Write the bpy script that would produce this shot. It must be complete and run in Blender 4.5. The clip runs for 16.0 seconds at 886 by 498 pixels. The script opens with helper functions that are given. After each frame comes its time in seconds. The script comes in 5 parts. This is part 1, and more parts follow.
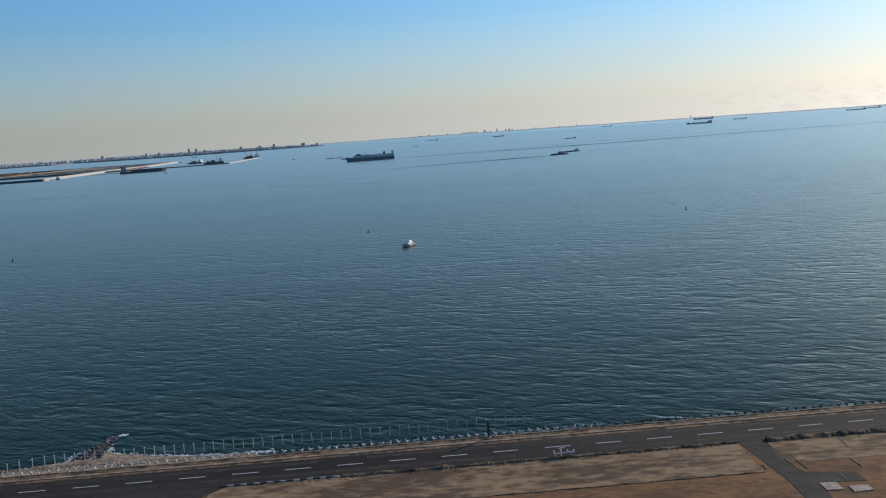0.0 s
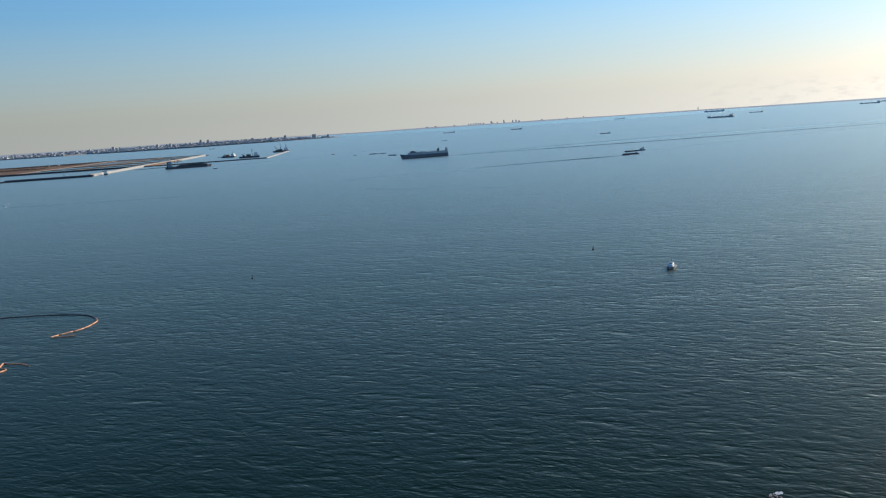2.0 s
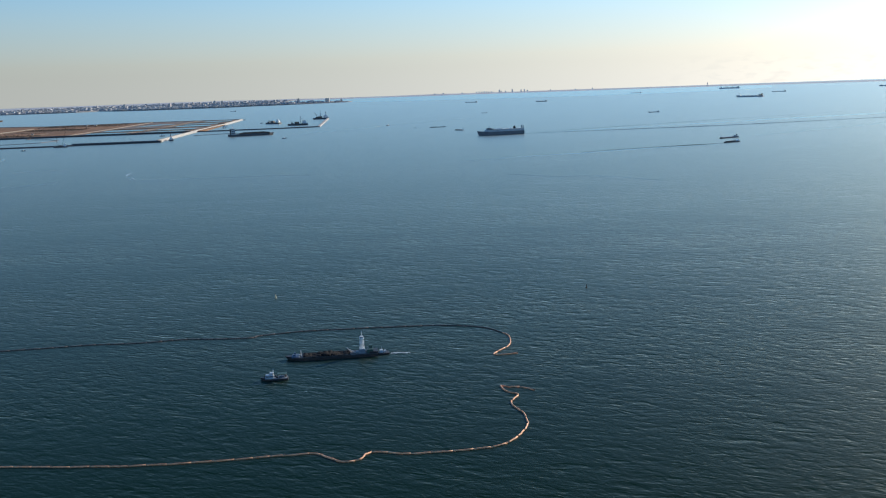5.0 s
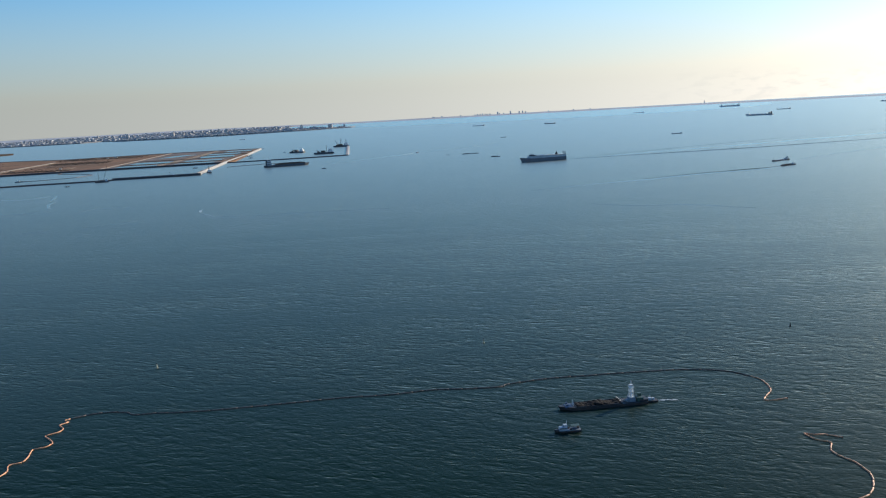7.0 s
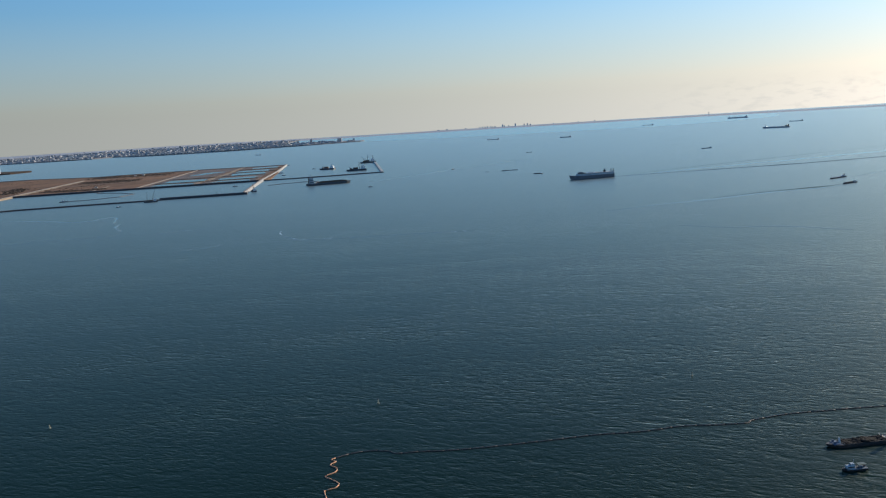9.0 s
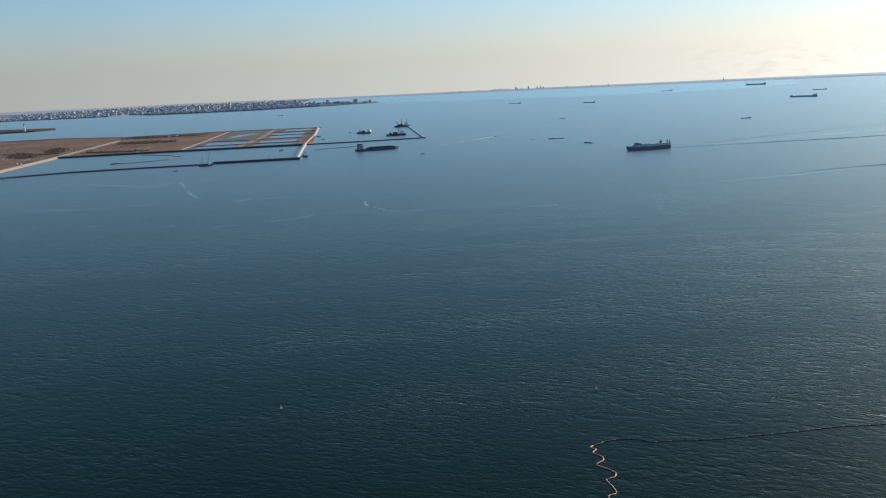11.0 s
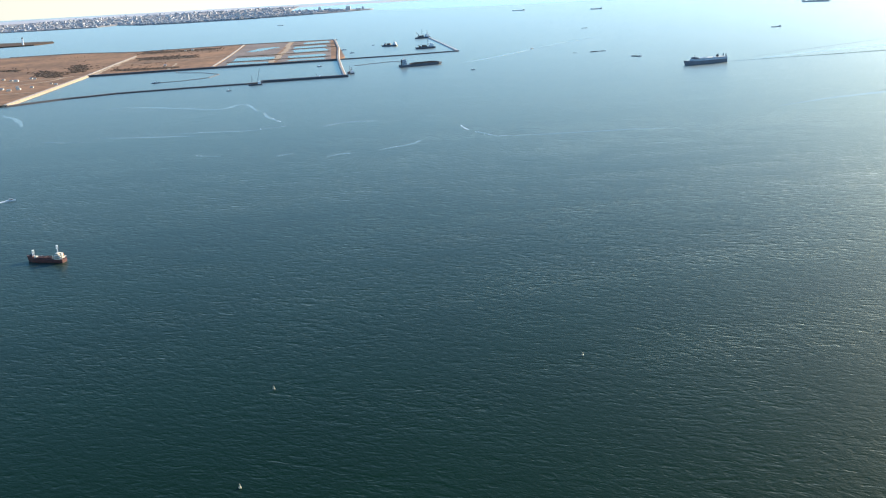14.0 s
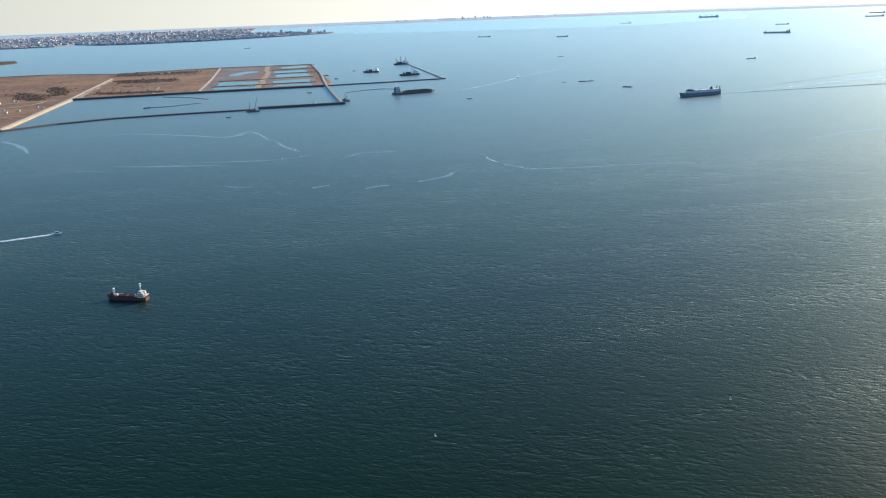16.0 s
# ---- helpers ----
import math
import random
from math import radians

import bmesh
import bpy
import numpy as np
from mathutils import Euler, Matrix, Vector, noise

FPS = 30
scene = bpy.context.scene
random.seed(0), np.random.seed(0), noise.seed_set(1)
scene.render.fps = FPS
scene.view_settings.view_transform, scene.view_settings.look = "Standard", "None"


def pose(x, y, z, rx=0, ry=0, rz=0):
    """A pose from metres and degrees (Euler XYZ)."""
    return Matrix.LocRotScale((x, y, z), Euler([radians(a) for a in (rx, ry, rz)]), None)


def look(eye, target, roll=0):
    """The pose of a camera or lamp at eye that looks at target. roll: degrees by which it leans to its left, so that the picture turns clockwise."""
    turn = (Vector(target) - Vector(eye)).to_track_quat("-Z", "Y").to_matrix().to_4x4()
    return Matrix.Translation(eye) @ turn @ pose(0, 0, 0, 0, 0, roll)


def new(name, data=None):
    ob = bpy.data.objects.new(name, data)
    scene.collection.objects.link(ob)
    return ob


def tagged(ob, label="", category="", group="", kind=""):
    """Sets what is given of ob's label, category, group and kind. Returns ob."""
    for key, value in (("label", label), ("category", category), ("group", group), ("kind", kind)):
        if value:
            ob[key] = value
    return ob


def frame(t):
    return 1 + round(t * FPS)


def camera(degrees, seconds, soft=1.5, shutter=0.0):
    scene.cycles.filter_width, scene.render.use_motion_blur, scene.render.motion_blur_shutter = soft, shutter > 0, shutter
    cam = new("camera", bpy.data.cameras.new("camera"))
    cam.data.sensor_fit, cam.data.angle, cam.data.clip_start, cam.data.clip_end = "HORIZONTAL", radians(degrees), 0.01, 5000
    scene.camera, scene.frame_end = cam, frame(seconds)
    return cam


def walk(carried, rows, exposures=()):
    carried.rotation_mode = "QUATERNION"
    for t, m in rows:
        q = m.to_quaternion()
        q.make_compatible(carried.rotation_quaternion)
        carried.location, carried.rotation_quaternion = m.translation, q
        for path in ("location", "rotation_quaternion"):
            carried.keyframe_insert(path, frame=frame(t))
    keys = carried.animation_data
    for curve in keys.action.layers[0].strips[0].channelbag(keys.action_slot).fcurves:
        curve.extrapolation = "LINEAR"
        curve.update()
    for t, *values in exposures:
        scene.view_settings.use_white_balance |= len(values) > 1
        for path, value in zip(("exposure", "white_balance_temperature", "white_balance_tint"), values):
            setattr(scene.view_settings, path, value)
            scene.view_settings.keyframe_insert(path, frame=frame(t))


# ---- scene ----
# The whole bay is drawn at 0.3 of its true size, so that the far shore lies within the camera's
# reach and the aircraft's speed within the camera's limit. East is +x, the view goes along +y.
cam = camera(49.52, 16.0, soft=1.2)
# seconds, x, y, z, turns about x, y, z
ROWS = [
    (0.0, 0.00, 0.00, 19.50, 83.03, 3.98, -0.00),
    (0.5, -11.80, -0.83, 21.78, 82.78, 3.87, -0.05),
    (1.0, -23.64, -1.56, 24.06, 82.64, 3.87, -0.09),
    (1.5, -35.36, -2.13, 26.34, 82.63, 3.72, -0.09),
    (2.0, -46.75, -2.15, 28.57, 82.43, 3.80, -0.18),
    (2.5, -58.33, -1.96, 30.89, 81.97, 3.29, -0.15),
    (3.0, -70.09, -1.98, 33.19, 81.57, 2.93, -0.32),
    (3.5, -81.78, -2.33, 35.46, 81.12, 2.48, -0.47),
    (4.0, -93.37, -2.73, 37.65, 80.58, 2.01, -0.52),
    (4.2, -98.00, -2.90, 38.46, 80.37, 1.80, -0.54),
    (6.3, -143.76, -3.89, 45.74, 80.41, 2.80, -0.77),
    (6.5, -148.16, -4.06, 46.47, 80.74, 2.94, -0.84),
    (7.0, -159.19, -4.53, 48.35, 81.63, 3.12, -1.20),
    (7.5, -170.10, -5.12, 50.26, 82.23, 3.32, -1.43),
    (8.0, -181.02, -5.77, 52.27, 82.41, 3.67, -1.51),
    (10.3, -232.88, -8.89, 62.51, 81.24, 2.90, -1.42),
    (10.5, -237.42, -9.19, 63.40, 80.92, 2.81, -1.42),
    (11.0, -248.73, -9.94, 65.67, 79.99, 2.61, -1.26),
    (11.5, -259.93, -10.65, 67.92, 78.90, 2.67, -1.31),
    (12.0, -271.13, -11.19, 70.23, 77.61, 3.01, -1.55),
    (12.5, -282.32, -11.27, 72.53, 76.44, 3.06, -1.73),
    (13.0, -293.56, -10.72, 74.74, 75.48, 3.24, -2.10),
    (13.5, -304.96, -9.59, 76.96, 74.70, 3.20, -2.52),
    (14.0, -316.19, -8.83, 78.69, 74.38, 3.11, -2.80),
    (14.5, -327.25, -8.09, 80.42, 74.14, 2.90, -3.29),
    (15.0, -338.12, -7.29, 82.24, 74.26, 2.62, -3.88),
    (15.5, -348.87, -6.46, 84.10, 75.00, 2.15, -4.84),
    (16.0, -359.58, -5.54, 86.04, 75.55, 2.16, -5.78),
]
walk(cam, [(t, pose(*r)) for t, *r in ROWS], exposures=[(0.0, 0.02, 5750, 7), (4.0, 0.24, 5750, 7), (6.4, 0.38, 5750, 7), (7.0, 0.25, 5750, 7), (8.0, -0.02, 5750, 7), (10.5, 0.04, 5750, 7), (11.0, 0.18, 5750, 7), (12.0, 0.64, 5800, 7), (13.0, 1.07, 5980, 7), (13.5, 1.18, 6030, 7), (14.0, 1.34, 6200, 7), (15.0, 1.32, 6200, 7), (15.5, 1.06, 6080, 7), (16.0, 0.9, 5950, 7)])

# ---------------------------------------------------------------- world and sun
SUN_AZ, SUN_EL = 48.5, 19.0          # degrees from +y towards +x, and above the horizon
world = bpy.data.worlds.new("sky")
scene.world = world
world.use_nodes = True
wn, wl = world.node_tree.nodes, world.node_tree.links
wn.clear()


def wnode(kind, **inputs):
    n = wn.new(kind)
    for key, value in inputs.items():
        n.inputs[int(key[1:])].default_value = value
    return n


coord = wnode("ShaderNodeTexCoord")
split = wnode("ShaderNodeSeparateXYZ")
wl.new(coord.outputs["Generated"], split.inputs[0])
lift = wnode("ShaderNodeMath", i1=0.03)
lift.operation = "MAXIMUM"
wl.new(split.outputs[2], lift.inputs[0])
join = wnode("ShaderNodeCombineXYZ")
wl.new(split.outputs[0], join.inputs[0])
wl.new(split.outputs[1], join.inputs[1])
wl.new(lift.outputs[0], join.inputs[2])
sky = wnode("ShaderNodeTexSky")
sky.sky_type, sky.sun_disc = "NISHITA", False
sky.sun_elevation, sky.sun_rotation = radians(SUN_EL), radians(SUN_AZ)
sky.altitude, sky.air_density, sky.dust_density, sky.ozone_density = 0.0, 1.0, 0.40, 4.0
wl.new(join.outputs[0], sky.inputs[0])
# haze takes the colour out of the lowest sky
haze = wnode("ShaderNodeMapRange", i1=0.0, i2=0.12, i3=0.62, i4=1.15)
wl.new(split.outputs[2], haze.inputs[0])
pale = wnode("ShaderNodeHueSaturation")
wl.new(haze.outputs[0], pale.inputs["Saturation"])
wl.new(sky.outputs[0], pale.inputs["Color"])
# and warms and dims it
thick = wnode("ShaderNodeMapRange", i1=0.02, i2=0.15, i3=1.0, i4=0.0)
wl.new(split.outputs[2], thick.inputs[0])
warm = wnode("ShaderNodeMix")
warm.data_type, warm.blend_type = "RGBA", "MULTIPLY"
wl.new(thick.outputs[0], warm.inputs[0])
wl.new(pale.outputs[0], warm.inputs[6])
warm.inputs[7].default_value = (0.83, 0.725, 0.69, 1)
# a few thin low clouds towards the sun
puff = wnode("ShaderNodeMapping")
puff.inputs["Scale"].default_value = (60, 60, 190)
wl.new(coord.outputs["Generated"], puff.inputs[0])
cloud = wnode("ShaderNodeTexNoise")
cloud.inputs["Scale"].default_value, cloud.inputs["Detail"].default_value = 1.0, 6.0
wl.new(puff.outputs[0], cloud.inputs["Vector"])
dense = wnode("ShaderNodeMapRange", i1=0.5, i2=0.68, i3=0.0, i4=0.55)
wl.new(cloud.outputs[0], dense.inputs[0])
low = wnode("ShaderNodeMapRange", i1=0.026, i2=0.010, i3=0.0, i4=1.0)
wl.new(split.outputs[2], low.inputs[0])
sunward = wnode("ShaderNodeMapRange", i1=0.2, i2=0.42, i3=0.0, i4=1.0)
wl.new(split.outputs[0], sunward.inputs[0])
many = wnode("ShaderNodeMath")
many.operation = "MULTIPLY"
wl.new(dense.outputs[0], many.inputs[0])
wl.new(low.outputs[0], many.inputs[1])
most = wnode("ShaderNodeMath")
most.operation = "MULTIPLY"
wl.new(many.outputs[0], most.inputs[0])
wl.new(sunward.outputs[0], most.inputs[1])
clouded = wnode("ShaderNodeMix")
clouded.data_type, clouded.blend_type = "RGBA", "MULTIPLY"
wl.new(most.outputs[0], clouded.inputs[0])
wl.new(warm.outputs[2], clouded.inputs[6])
clouded.inputs[7].default_value = (0.72, 0.75, 0.80, 1)
back = wnode("ShaderNodeBackground", i1=0.116)
wl.new(clouded.outputs[2], back.inputs[0])
wout = wnode("ShaderNodeOutputWorld")
wl.new(back.outputs[0], wout.inputs[0])

sun = new("sun", bpy.data.lights.new("sun", "SUN"))
sun.data.energy, sun.data.angle, sun.data.color = 4.7, radians(0.5), (1.0, 0.82, 0.60)
toward = Vector((math.sin(radians(SUN_AZ)) * math.cos(radians(SUN_EL)), math.cos(radians(SUN_AZ)) * math.cos(radians(SUN_EL)), math.sin(radians(SUN_EL))))
sun.matrix_world = look(toward * 500, (0, 0, 0))


# ---------------------------------------------------------------- materials
def material(name, base, other=None, rough=0.7, metal=0.0, grain=1.0, patch=0.1, bump=0.2, mix=0.5, depth=0.05, stretch=1.0, soft=0.1):
    """A surface of two tones mixed by a coarse and a fine noise, with fine relief."""
    m = bpy.data.materials.new(name)
    m.use_nodes = True
    n, l = m.node_tree.nodes, m.node_tree.links
    b = n["Principled BSDF"]
    b.inputs["Roughness"].default_value, b.inputs["Metallic"].default_value = rough, metal
    b.inputs["Specular IOR Level"].default_value = 0.12 if rough > 0.8 else 0.4
    tc = n.new("ShaderNodeTexCoord")
    coarse, fine = n.new("ShaderNodeTexNoise"), n.new("ShaderNodeTexNoise")
    coarse.inputs["Scale"].default_value, fine.inputs["Scale"].default_value = patch, grain
    coarse.inputs["Detail"].default_value, fine.inputs["Detail"].default_value = 5, 8
    add = n.new("ShaderNodeMix")
    add.data_type = "FLOAT"
    add.inputs[0].default_value = 0.5
    ramp = n.new("ShaderNodeValToRGB")
    other = other or tuple(c * 0.7 for c in base)
    ramp.color_ramp.elements[0].position, ramp.color_ramp.elements[1].position = mix - soft, mix + soft
    ramp.color_ramp.elements[0].color, ramp.color_ramp.elements[1].color = (*other, 1), (*base, 1)
    relief = n.new("ShaderNodeBump")
    relief.inputs["Strength"].default_value, relief.inputs["Distance"].default_value = bump, depth
    spread = n.new("ShaderNodeMapping")
    spread.inputs["Scale"].default_value = (1 / stretch, 1, 1)
    l.new(tc.outputs["Object"], spread.inputs["Vector"])
    for noise_node in (coarse, fine):
        l.new(spread.outputs[0], noise_node.inputs["Vector"])
    l.new(coarse.outputs[0], add.inputs[2])
    l.new(fine.outputs[0], add.inputs[3])
    l.new(add.outputs[0], ramp.inputs[0])
    l.new(ramp.outputs[0], b.inputs["Base Color"])
    l.new(fine.outputs[0], relief.inputs["Height"])
    l.new(relief.outputs[0], b.inputs["Normal"])
    return m


def water(name, base, calm=1.0):
    """Sea water: dark, clear gloss over a short chop, with wind lanes of smoother water."""
    m = bpy.data.materials.new(name)
    m.use_nodes = True
    n, l = m.node_tree.nodes, m.node_tree.links
    n.remove(n["Principled BSDF"])
    body, sheet, ripple, fresnel = n.new("ShaderNodeBsdfDiffuse"), n.new("ShaderNodeBsdfAnisotropic"), n.new("ShaderNodeBsdfAnisotropic"), n.new("ShaderNodeFresnel")
    fresnel.inputs["IOR"].default_value = 1.142
    tc = n.new("ShaderNodeTexCoord")

    def noise_at(size, turn, stretch, detail=3.0, rough=0.55, warp=0.0):
        mp = n.new("ShaderNodeMapping")
        mp.vector_type = "TEXTURE"
        mp.inputs["Rotation"].default_value = (0, 0, radians(turn))
        mp.inputs["Scale"].default_value = (size * stretch, size, size)
        t = n.new("ShaderNodeTexNoise")
        t.inputs["Scale"].default_value = 1.0
        t.inputs["Detail"].default_value, t.inputs["Roughness"].default_value = detail, rough
        t.inputs["Distortion"].default_value = warp
        l.new(tc.outputs["Object"], mp.inputs["Vector"])
        l.new(mp.outputs[0], t.inputs["Vector"])
        return t.outputs[0]

    def math_node(op, a, c):
        k = n.new("ShaderNodeMath")
        k.operation = op
        for socket, value in zip(k.inputs, (a, c)):
            if isinstance(value, (int, float)):
                socket.default_value = value
            else:
                l.new(value, socket)
        return k.outputs[0]

    lanes = noise_at(60, 8, 5.0, 4.0, 0.6, 0.6)
    lane = n.new("ShaderNodeMapRange")
    lane.inputs[1].default_value, lane.inputs[2].default_value = 0.36, 0.66
    lane.inputs[3].default_value, lane.inputs[4].default_value = 1.15, 0.66
    l.new(lanes, lane.inputs[0])
    gust = n.new("ShaderNodeMapRange")
    gust.inputs[1].default_value, gust.inputs[2].default_value = 0.3, 0.7
    gust.inputs[3].default_value, gust.inputs[4].default_value = 0.72, 1.2
    l.new(noise_at(16, -18, 2.2), gust.inputs[0])
    def crests(value):
        off = math_node("SUBTRACT", value, 0.5)
        return math_node("SQRT", math_node("ADD", math_node("MULTIPLY", off, off), 0.006), 0.0)

    swell = math_node("MULTIPLY", crests(noise_at(1.65, -22, 2.0, 2.0, 0.5, 0.4)), -0.95)
    chop = math_node("MULTIPLY", noise_at(0.36, -8, 1.8, 3.0, 0.6), 0.11)
    cross = math_node("MULTIPLY", crests(noise_at(0.9, -42, 1.8, 2.0, 0.5, 0.4)), -0.40)
    long_swell = math_node("MULTIPLY", crests(noise_at(3.4, -24, 2.0, 2.0, 0.5, 0.4)), -0.95)
    height = math_node("ADD", math_node("ADD", math_node("ADD", swell, chop), cross), long_swell)
    # the wind dies away towards the open bay
    place = n.new("ShaderNodeSeparateXYZ")
    l.new(tc.outputs["Object"], place.inputs[0])
    fetch = n.new("ShaderNodeMapRange")
    fetch.interpolation_type = "SMOOTHSTEP"
    fetch.inputs[1].default_value, fetch.inputs[2].default_value = -250, 750
    fetch.inputs[3].default_value, fetch.inputs[4].default_value = 1.08, 0.42
    along = math_node("MULTIPLY_ADD", place.outputs[0], 0.9)
    l.new(place.outputs[1], along.node.inputs[2])
    l.new(along, fetch.inputs[0])
    west = n.new("ShaderNodeMapRange")
    west.inputs[1].default_value, west.inputs[2].default_value = -430, 120
    west.inputs[3].default_value, west.inputs[4].default_value = 0.80, 1.18
    l.new(place.outputs[0], west.inputs[0])
    strength = math_node("MULTIPLY", math_node("MULTIPLY", math_node("MULTIPLY", math_node("MULTIPLY", lane.outputs[0], gust.outputs[0]), west.outputs[0]), fetch.outputs[0]), WAVE * calm)
    relief = n.new("ShaderNodeBump")
    relief.inputs["Strength"].default_value = 1.0
    l.new(math_node("MULTIPLY", height, strength), relief.inputs["Height"])
    relief.inputs["Distance"].default_value = 1.0
    tone = n.new("ShaderNodeValToRGB")
    tone.color_ramp.elements[0].color = (*base, 1)
    tone.color_ramp.elements[1].color = (*(c * 1.6 for c in base), 1)
    l.new(noise_at(45, 20, 1.6), tone.inputs[0])
    l.new(tone.outputs[0], body.inputs["Color"])
    sheet.inputs["Roughness"].default_value, ripple.inputs["Roughness"].default_value = 0.25, 0.48
    for gloss in (sheet, ripple, fresnel):
        l.new(relief.outputs[0], gloss.inputs["Normal"])
    for gloss in (sheet, ripple):
        gloss.inputs["Color"].default_value = (0.87, 0.935, 0.83, 1)
    # a share of steeper, finer ripples spreads the sun's glare
    both, blend = n.new("ShaderNodeMixShader"), n.new("ShaderNodeMixShader")
    both.inputs[0].default_value = 0.45 if calm > 0.5 else 0.08
    l.new(sheet.outputs[0], both.inputs[1])
    l.new(ripple.outputs[0], both.inputs[2])
    l.new(fresnel.outputs[0], blend.inputs[0])
    l.new(body.outputs[0], blend.inputs[1])
    l.new(both.outputs[0], blend.inputs[2])
    l.new(blend.outputs[0], n["Material Output"].inputs[0])
    return m


WAVE = 0.34
SEA = water("sea_water", (0.0018, 0.0105, 0.0052))
# wake water: paler body colour and weaker chop than the sea
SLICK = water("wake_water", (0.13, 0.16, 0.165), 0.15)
# the far water's bright reflection is put into this pale body colour
LEE = water("lee_sheen_water", (0.21, 0.26, 0.26), 0.05)
POND = water("pond_water", (0.02, 0.04, 0.045), 0.05)
ASPHALT = material("asphalt", (0.044, 0.036, 0.030), (0.020, 0.017, 0.015), 0.85, grain=9, patch=0.35, stretch=5.0)
ASPHALT_WORN = material("worn_asphalt", (0.062, 0.052, 0.043), (0.027, 0.024, 0.021), 0.85, grain=8, patch=0.9, soft=0.12)
SLAB = material("stained_slab", (0.50, 0.40, 0.32), (0.30, 0.23, 0.18), 0.85, grain=5, patch=1.6, soft=0.08)
VERGE = material("dry_grass", (0.30, 0.205, 0.115), (0.105, 0.070, 0.044), 0.95, grain=2.4, patch=0.34, bump=0.8, stretch=2.2, soft=0.07)
TURF = material("rust_turf", (0.25, 0.128, 0.056), (0.125, 0.070, 0.038), 0.95, grain=3.4, patch=0.45, bump=0.7, stretch=1.6, soft=0.10)
BERM = material("dark_soil", (0.27, 0.175, 0.095), (0.048, 0.034, 0.025), 0.95, grain=3.0, patch=0.9, bump=0.8)
SAND = material("sand", (0.42, 0.33, 0.23), (0.30, 0.23, 0.16), 0.95, grain=1.5, patch=0.3)
ROCK = material("wet_rock", (0.115, 0.100, 0.090), (0.042, 0.037, 0.034), 0.7, grain=2.5, patch=0.9, bump=0.7)
CONCRETE = material("concrete", (0.50, 0.48, 0.45), (0.34, 0.33, 0.31), 0.85, grain=5, patch=0.8)
PALE_CONCRETE = material("pale_slab", (0.66, 0.60, 0.52), (0.46, 0.42, 0.37), 0.8, grain=6, patch=1.0)
STEEL = material("galvanised_steel", (0.42, 0.43, 0.44), (0.30, 0.31, 0.32), 0.45, 0.6, grain=8)
DARK_STEEL = material("dark_steel", (0.05, 0.05, 0.055), (0.03, 0.03, 0.032), 0.55, 0.3, grain=6)
LINE = material("road_paint", (0.80, 0.80, 0.78), (0.58, 0.57, 0.55), 0.7, grain=12, patch=3, mix=0.44)
BLACK = material("black_paint", (0.04, 0.04, 0.04), None, 0.7, grain=6)
WHITE = material("white_paint", (0.80, 0.80, 0.78), (0.62, 0.61, 0.58), 0.45, grain=3, patch=0.9, mix=0.42)
CREAM = material("cream_paint", (0.72, 0.66, 0.53), (0.50, 0.43, 0.32), 0.5, grain=3, patch=0.9, mix=0.44)
# navy hull raised towards grey, so the colour carries the haze
NAVY = material("haze_paled_navy_hull", (0.21, 0.22, 0.24), (0.16, 0.165, 0.18), 0.7, grain=1.2, patch=0.3)
BLUE = material("blue_deck", (0.12, 0.17, 0.24), (0.07, 0.095, 0.14), 0.55, grain=2, patch=0.6)
BLACK_HULL = material("black_hull", (0.032, 0.033, 0.038), (0.055, 0.042, 0.036), 0.55, grain=1.6, patch=0.4)
RED_HULL = material("oxide_red_hull", (0.105, 0.035, 0.028), (0.05, 0.022, 0.019), 0.7, grain=1.5, patch=0.4)
# the next two also lighten far barges and ships, haze put into the paint
SLATE_HULL = material("slate_and_haze_hull", (0.125, 0.14, 0.16), (0.10, 0.095, 0.095), 0.6, grain=1.2, patch=0.3)
GREY_HULL = material("grey_and_haze_hull", (0.24, 0.27, 0.30), (0.17, 0.19, 0.215), 0.55, grain=1.2, patch=0.3)
DECK = material("rusty_deck", (0.17, 0.12, 0.09), (0.09, 0.07, 0.06), 0.8, grain=2, patch=0.5)
CARGO = material("dredged_soil", (0.034, 0.030, 0.028), (0.018, 0.016, 0.015), 0.95, grain=3, patch=1.2, bump=0.8)
GREEN = material("green_paint", (0.055, 0.105, 0.085), None, 0.55, grain=3)
GLASS = material("dark_glass", (0.02, 0.025, 0.03), None, 0.08, grain=4, bump=0.0)
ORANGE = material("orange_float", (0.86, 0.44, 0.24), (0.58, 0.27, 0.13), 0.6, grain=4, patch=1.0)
# shade painted on floats turned from the sun; also couplings and pipes
FLOAT_GREY = material("shaded_float_and_pipe", (0.20, 0.15, 0.125), (0.11, 0.085, 0.07), 0.75, grain=4, patch=1.0)
BUOY_YELLOW = material("faded_yellow", (0.62, 0.55, 0.36), None, 0.6, grain=6)
FOAM = material("sea_foam", (0.78, 0.80, 0.80), (0.45, 0.50, 0.52), 0.9, grain=2.5, patch=0.7, bump=0.6)
REED = material("dry_reed_land", (0.30, 0.175, 0.10), (0.15, 0.095, 0.062), 0.95, grain=0.12, patch=0.011, bump=0.5, depth=0.6)
SCRUB = material("winter_scrub", (0.120, 0.080, 0.052), (0.070, 0.052, 0.036), 0.95, grain=0.6, patch=0.05, bump=0.5, depth=0.4)
# far wood and town ground are coloured pale in place of haze
WOOD = material("haze_paled_evergreen", (0.31, 0.335, 0.34), (0.24, 0.26, 0.265), 0.95, grain=0.3, patch=0.03)
TOWN = material("haze_paled_town", (0.33, 0.31, 0.30), (0.22, 0.215, 0.21), 0.95, grain=0.06, patch=0.01)
# blue-grey of the far coast, chosen to stand in for haze
HILL = material("haze_toned_hills", (0.46, 0.48, 0.50), (0.38, 0.40, 0.43), 1.0, grain=0.02, patch=0.004, bump=0.0)
